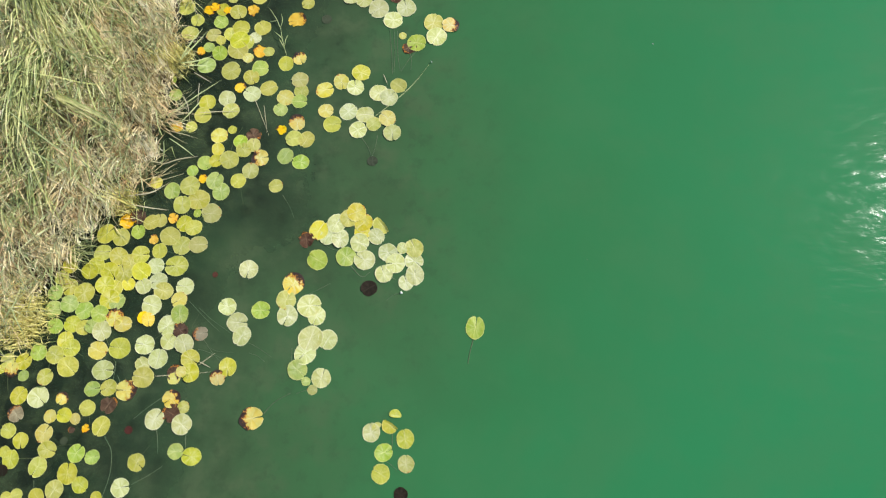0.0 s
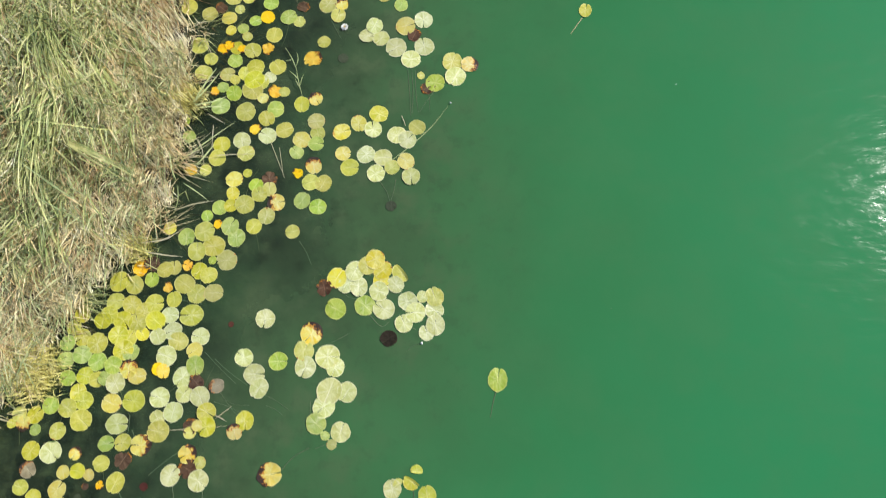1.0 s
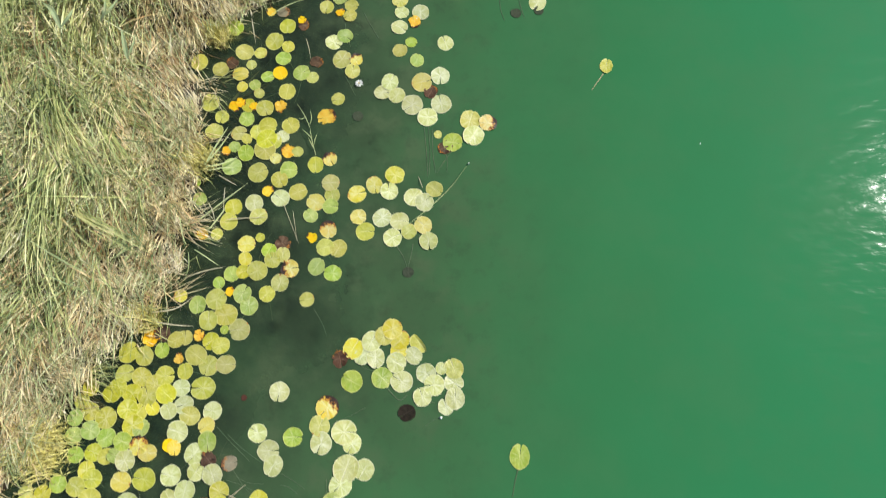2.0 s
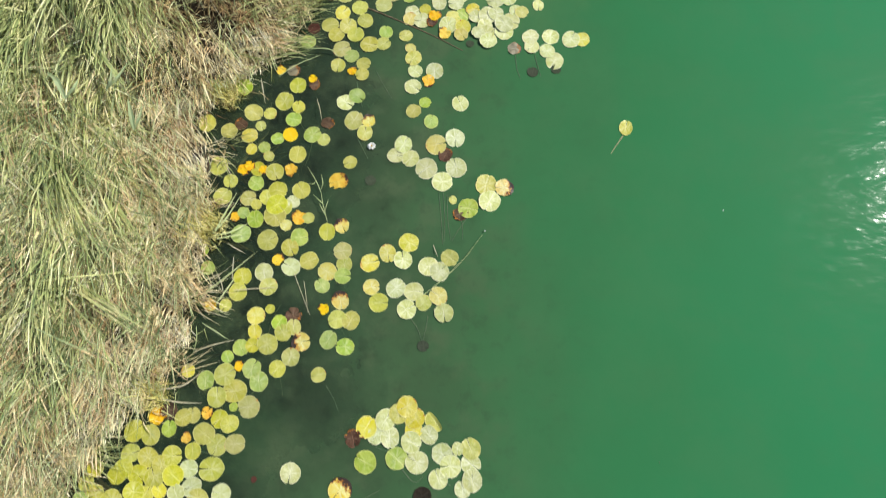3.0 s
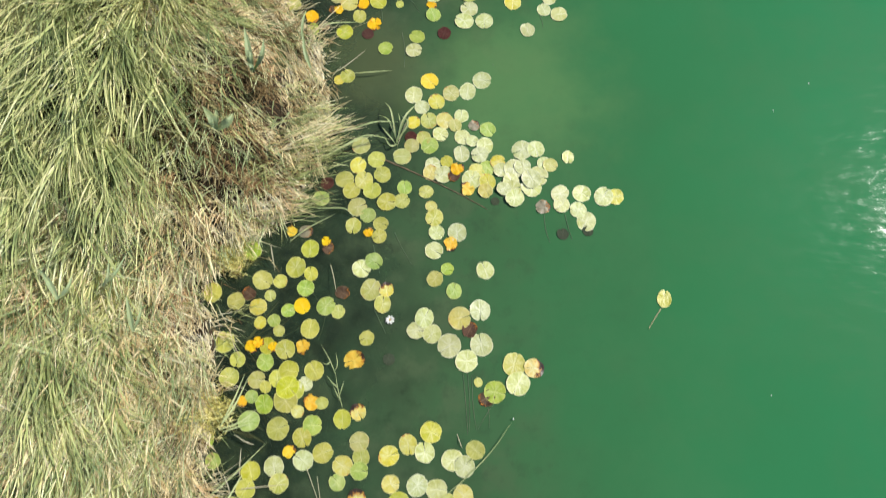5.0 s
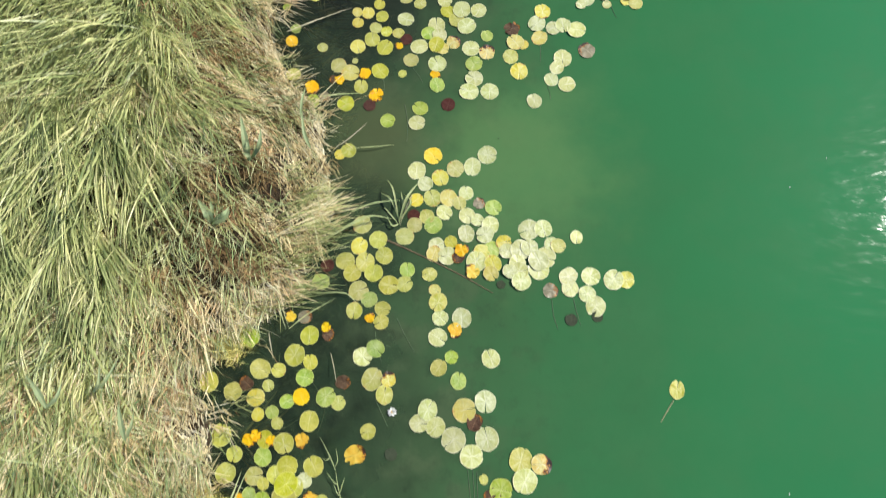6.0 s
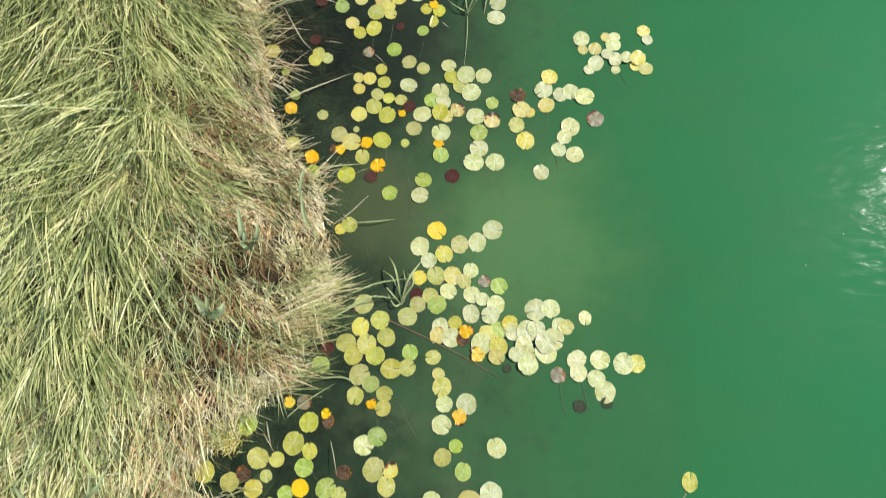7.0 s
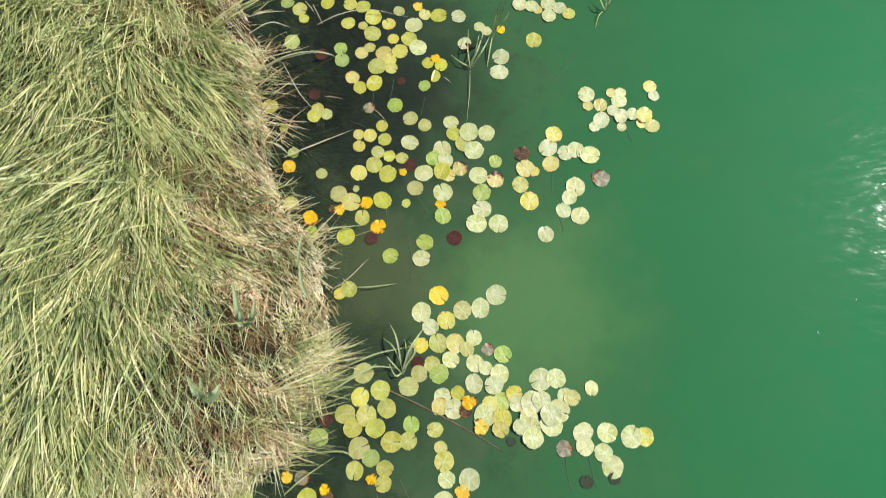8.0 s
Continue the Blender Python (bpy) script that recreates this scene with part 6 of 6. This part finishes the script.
reed_leaf(plant, [(0.791, 9.472, 0.020), (0.805, 9.503, 0.100), (0.845, 9.590, 0.140)], 0.0180)
reed_leaf(plant, [(0.786, 9.485, 0.020), (0.717, 9.412, 0.030), (0.683, 9.291, 0.000)], 0.0090)
reed_leaf(plant, [(0.796, 9.472, 0.020), (0.785, 9.545, 0.080), (0.763, 9.625, 0.120)], 0.0135)
plant = reed_plant("water_reed", (-1.588, 3.553, -0.030))
reed_leaf(plant, [(-1.565, 3.496, 0.000), (-1.610, 3.661, 0.020), (-1.633, 3.782, 0.030)], 0.0058)
reed_leaf(plant, [(-1.635, 3.776, 0.020), (-1.683, 3.884, 0.040), (-1.774, 4.029, 0.020)], 0.0066)
reed_leaf(plant, [(-1.610, 3.661, 0.020), (-1.643, 3.692, 0.050), (-1.708, 3.757, 0.020)], 0.0074)
reed_leaf(plant, [(-1.637, 3.801, 0.020), (-1.615, 3.858, 0.050), (-1.639, 3.950, 0.030)], 0.0074)
reed_leaf(plant, [(-1.587, 3.566, 0.020), (-1.612, 3.610, 0.040), (-1.642, 3.667, 0.030)], 0.0066)
reed_leaf(plant, [(-1.586, 3.604, 0.010), (-1.573, 3.654, 0.030), (-1.557, 3.712, 0.020)], 0.0066)
reed_leaf(plant, [(-1.682, 3.879, 0.020), (-1.709, 3.852, 0.040), (-1.750, 3.866, 0.020)], 0.0066)
plant = reed_plant("reed_shoot", (-3.044, 4.059, 0.620))
reed_leaf(plant, [(-3.023, 4.054, 0.660), (-3.038, 4.169, 0.740), (-3.091, 4.315, 0.720)], 0.020)
reed_leaf(plant, [(-3.023, 4.054, 0.660), (-2.969, 4.157, 0.720), (-2.974, 4.264, 0.700)], 0.012)
plant = reed_plant("reed_shoot", (-3.303, 4.402, 0.660))
reed_leaf(plant, [(-3.280, 4.394, 0.700), (-3.172, 4.466, 0.780), (-3.114, 4.638, 0.740)], 0.014)
reed_leaf(plant, [(-3.278, 4.384, 0.700), (-3.212, 4.442, 0.800), (-3.236, 4.597, 0.780)], 0.014)
plant = reed_plant("reed_shoot", (-3.588, 4.294, 0.720))
reed_leaf(plant, [(-3.560, 4.277, 0.760), (-3.607, 4.397, 0.860), (-3.736, 4.505, 0.800)], 0.022)
reed_leaf(plant, [(-3.560, 4.277, 0.760), (-3.467, 4.348, 0.840), (-3.462, 4.456, 0.800)], 0.016)
plant = reed_plant("reed_shoot", (-2.572, 5.668, 0.640))
reed_leaf(plant, [(-2.548, 5.669, 0.700), (-2.554, 5.724, 0.840), (-2.644, 5.834, 0.840)], 0.034)
reed_leaf(plant, [(-2.543, 5.669, 0.700), (-2.421, 5.693, 0.840), (-2.396, 5.777, 0.820)], 0.038)
reed_leaf(plant, [(-2.548, 5.677, 0.700), (-2.525, 5.752, 0.820), (-2.548, 5.820, 0.800)], 0.018)
plant = reed_plant("reed_shoot", (-2.346, 6.192, 0.560))
reed_leaf(plant, [(-2.299, 6.185, 0.700), (-2.290, 6.295, 0.950), (-2.337, 6.496, 1.000)], 0.028)
reed_leaf(plant, [(-2.294, 6.185, 0.700), (-2.179, 6.238, 0.950), (-2.167, 6.382, 1.000)], 0.022)
reed_leaf(plant, [(-2.303, 6.185, 0.700), (-2.273, 6.232, 0.900), (-2.281, 6.328, 0.950)], 0.020)
reed_leaf(plant, [(-2.294, 6.177, 0.700), (-2.277, 6.185, 0.850), (-2.330, 6.217, 0.850)], 0.018)
plant = reed_plant("reed_shoot", (-1.938, 6.479, 0.240))
reed_leaf(plant, [(-1.929, 6.482, 0.280), (-1.969, 6.590, 0.420), (-2.003, 6.809, 0.440)], 0.017)
reed_leaf(plant, [(-2.012, 6.731, 0.360), (-1.994, 6.882, 0.440), (-1.979, 7.010, 0.400)], 0.012)



sr = random.Random(515)
floating = [o for o in all_leaves if o.name.split(".")[0] in ("lily_pad", "pale_lily_pad", "yellow_lily_pad", "olive_lily_pad")]
for ob in sr.sample(floating, 110):
    # its own thin stalk slants down from the cleft and shows past the rim
    x, y, z = ob.matrix_world.translation
    a = radians(sr.choice((78, 90, 105, 250, 268, 285, 300, 20)) + sr.uniform(-22, 22))
    far, swing = ob.scale.x * sr.uniform(1.8, 4.4), sr.uniform(-0.35, 0.35)
    way = [(x + math.cos(a + swing * s) * far * s, y + math.sin(a + swing * s) * far * s, -0.006 - 0.035 * s ** 1.5) for s in (0.05, 0.35, 0.7, 1.0)]
    bm = bmesh.new()
    tube(bm, way, sr.uniform(0.005, 0.008), 0.7, 5, 4)
    part("stalk", bm, FAINT_STALK, ob, "thin tan stalk slanting down under the water")


def floating_seed(x, y, size, turn, material, label):
    bm = bmesh.new()
    bmesh.ops.create_uvsphere(bm, u_segments=8, v_segments=5, radius=size, matrix=pose(x, y, 0.002, 0, 0, turn) @ Matrix.Diagonal((1.0, 0.35, 0.25, 1)))
    tagged(part("floating_seed", bm, material), label, "floating seed", "seeds on the water")


floating_seed(2.08, 3.62, 0.01, 60, PETAL, "tiny white plant seed floating on open water")
floating_seed(2.44, 6.27, 0.009, 100, PETAL, "tiny white plant seed floating on open water")
floating_seed(2.82, 6.56, 0.009, 85, PETAL, "tiny white plant seed floating on open water")
floating_seed(1.31, 1.42, 0.008, 95, STALK, "tiny dark plant crumb floating on open water")
floating_seed(-0.24, 6.75, 0.012, 120, STALK, "tiny dark plant crumb floating on open water")
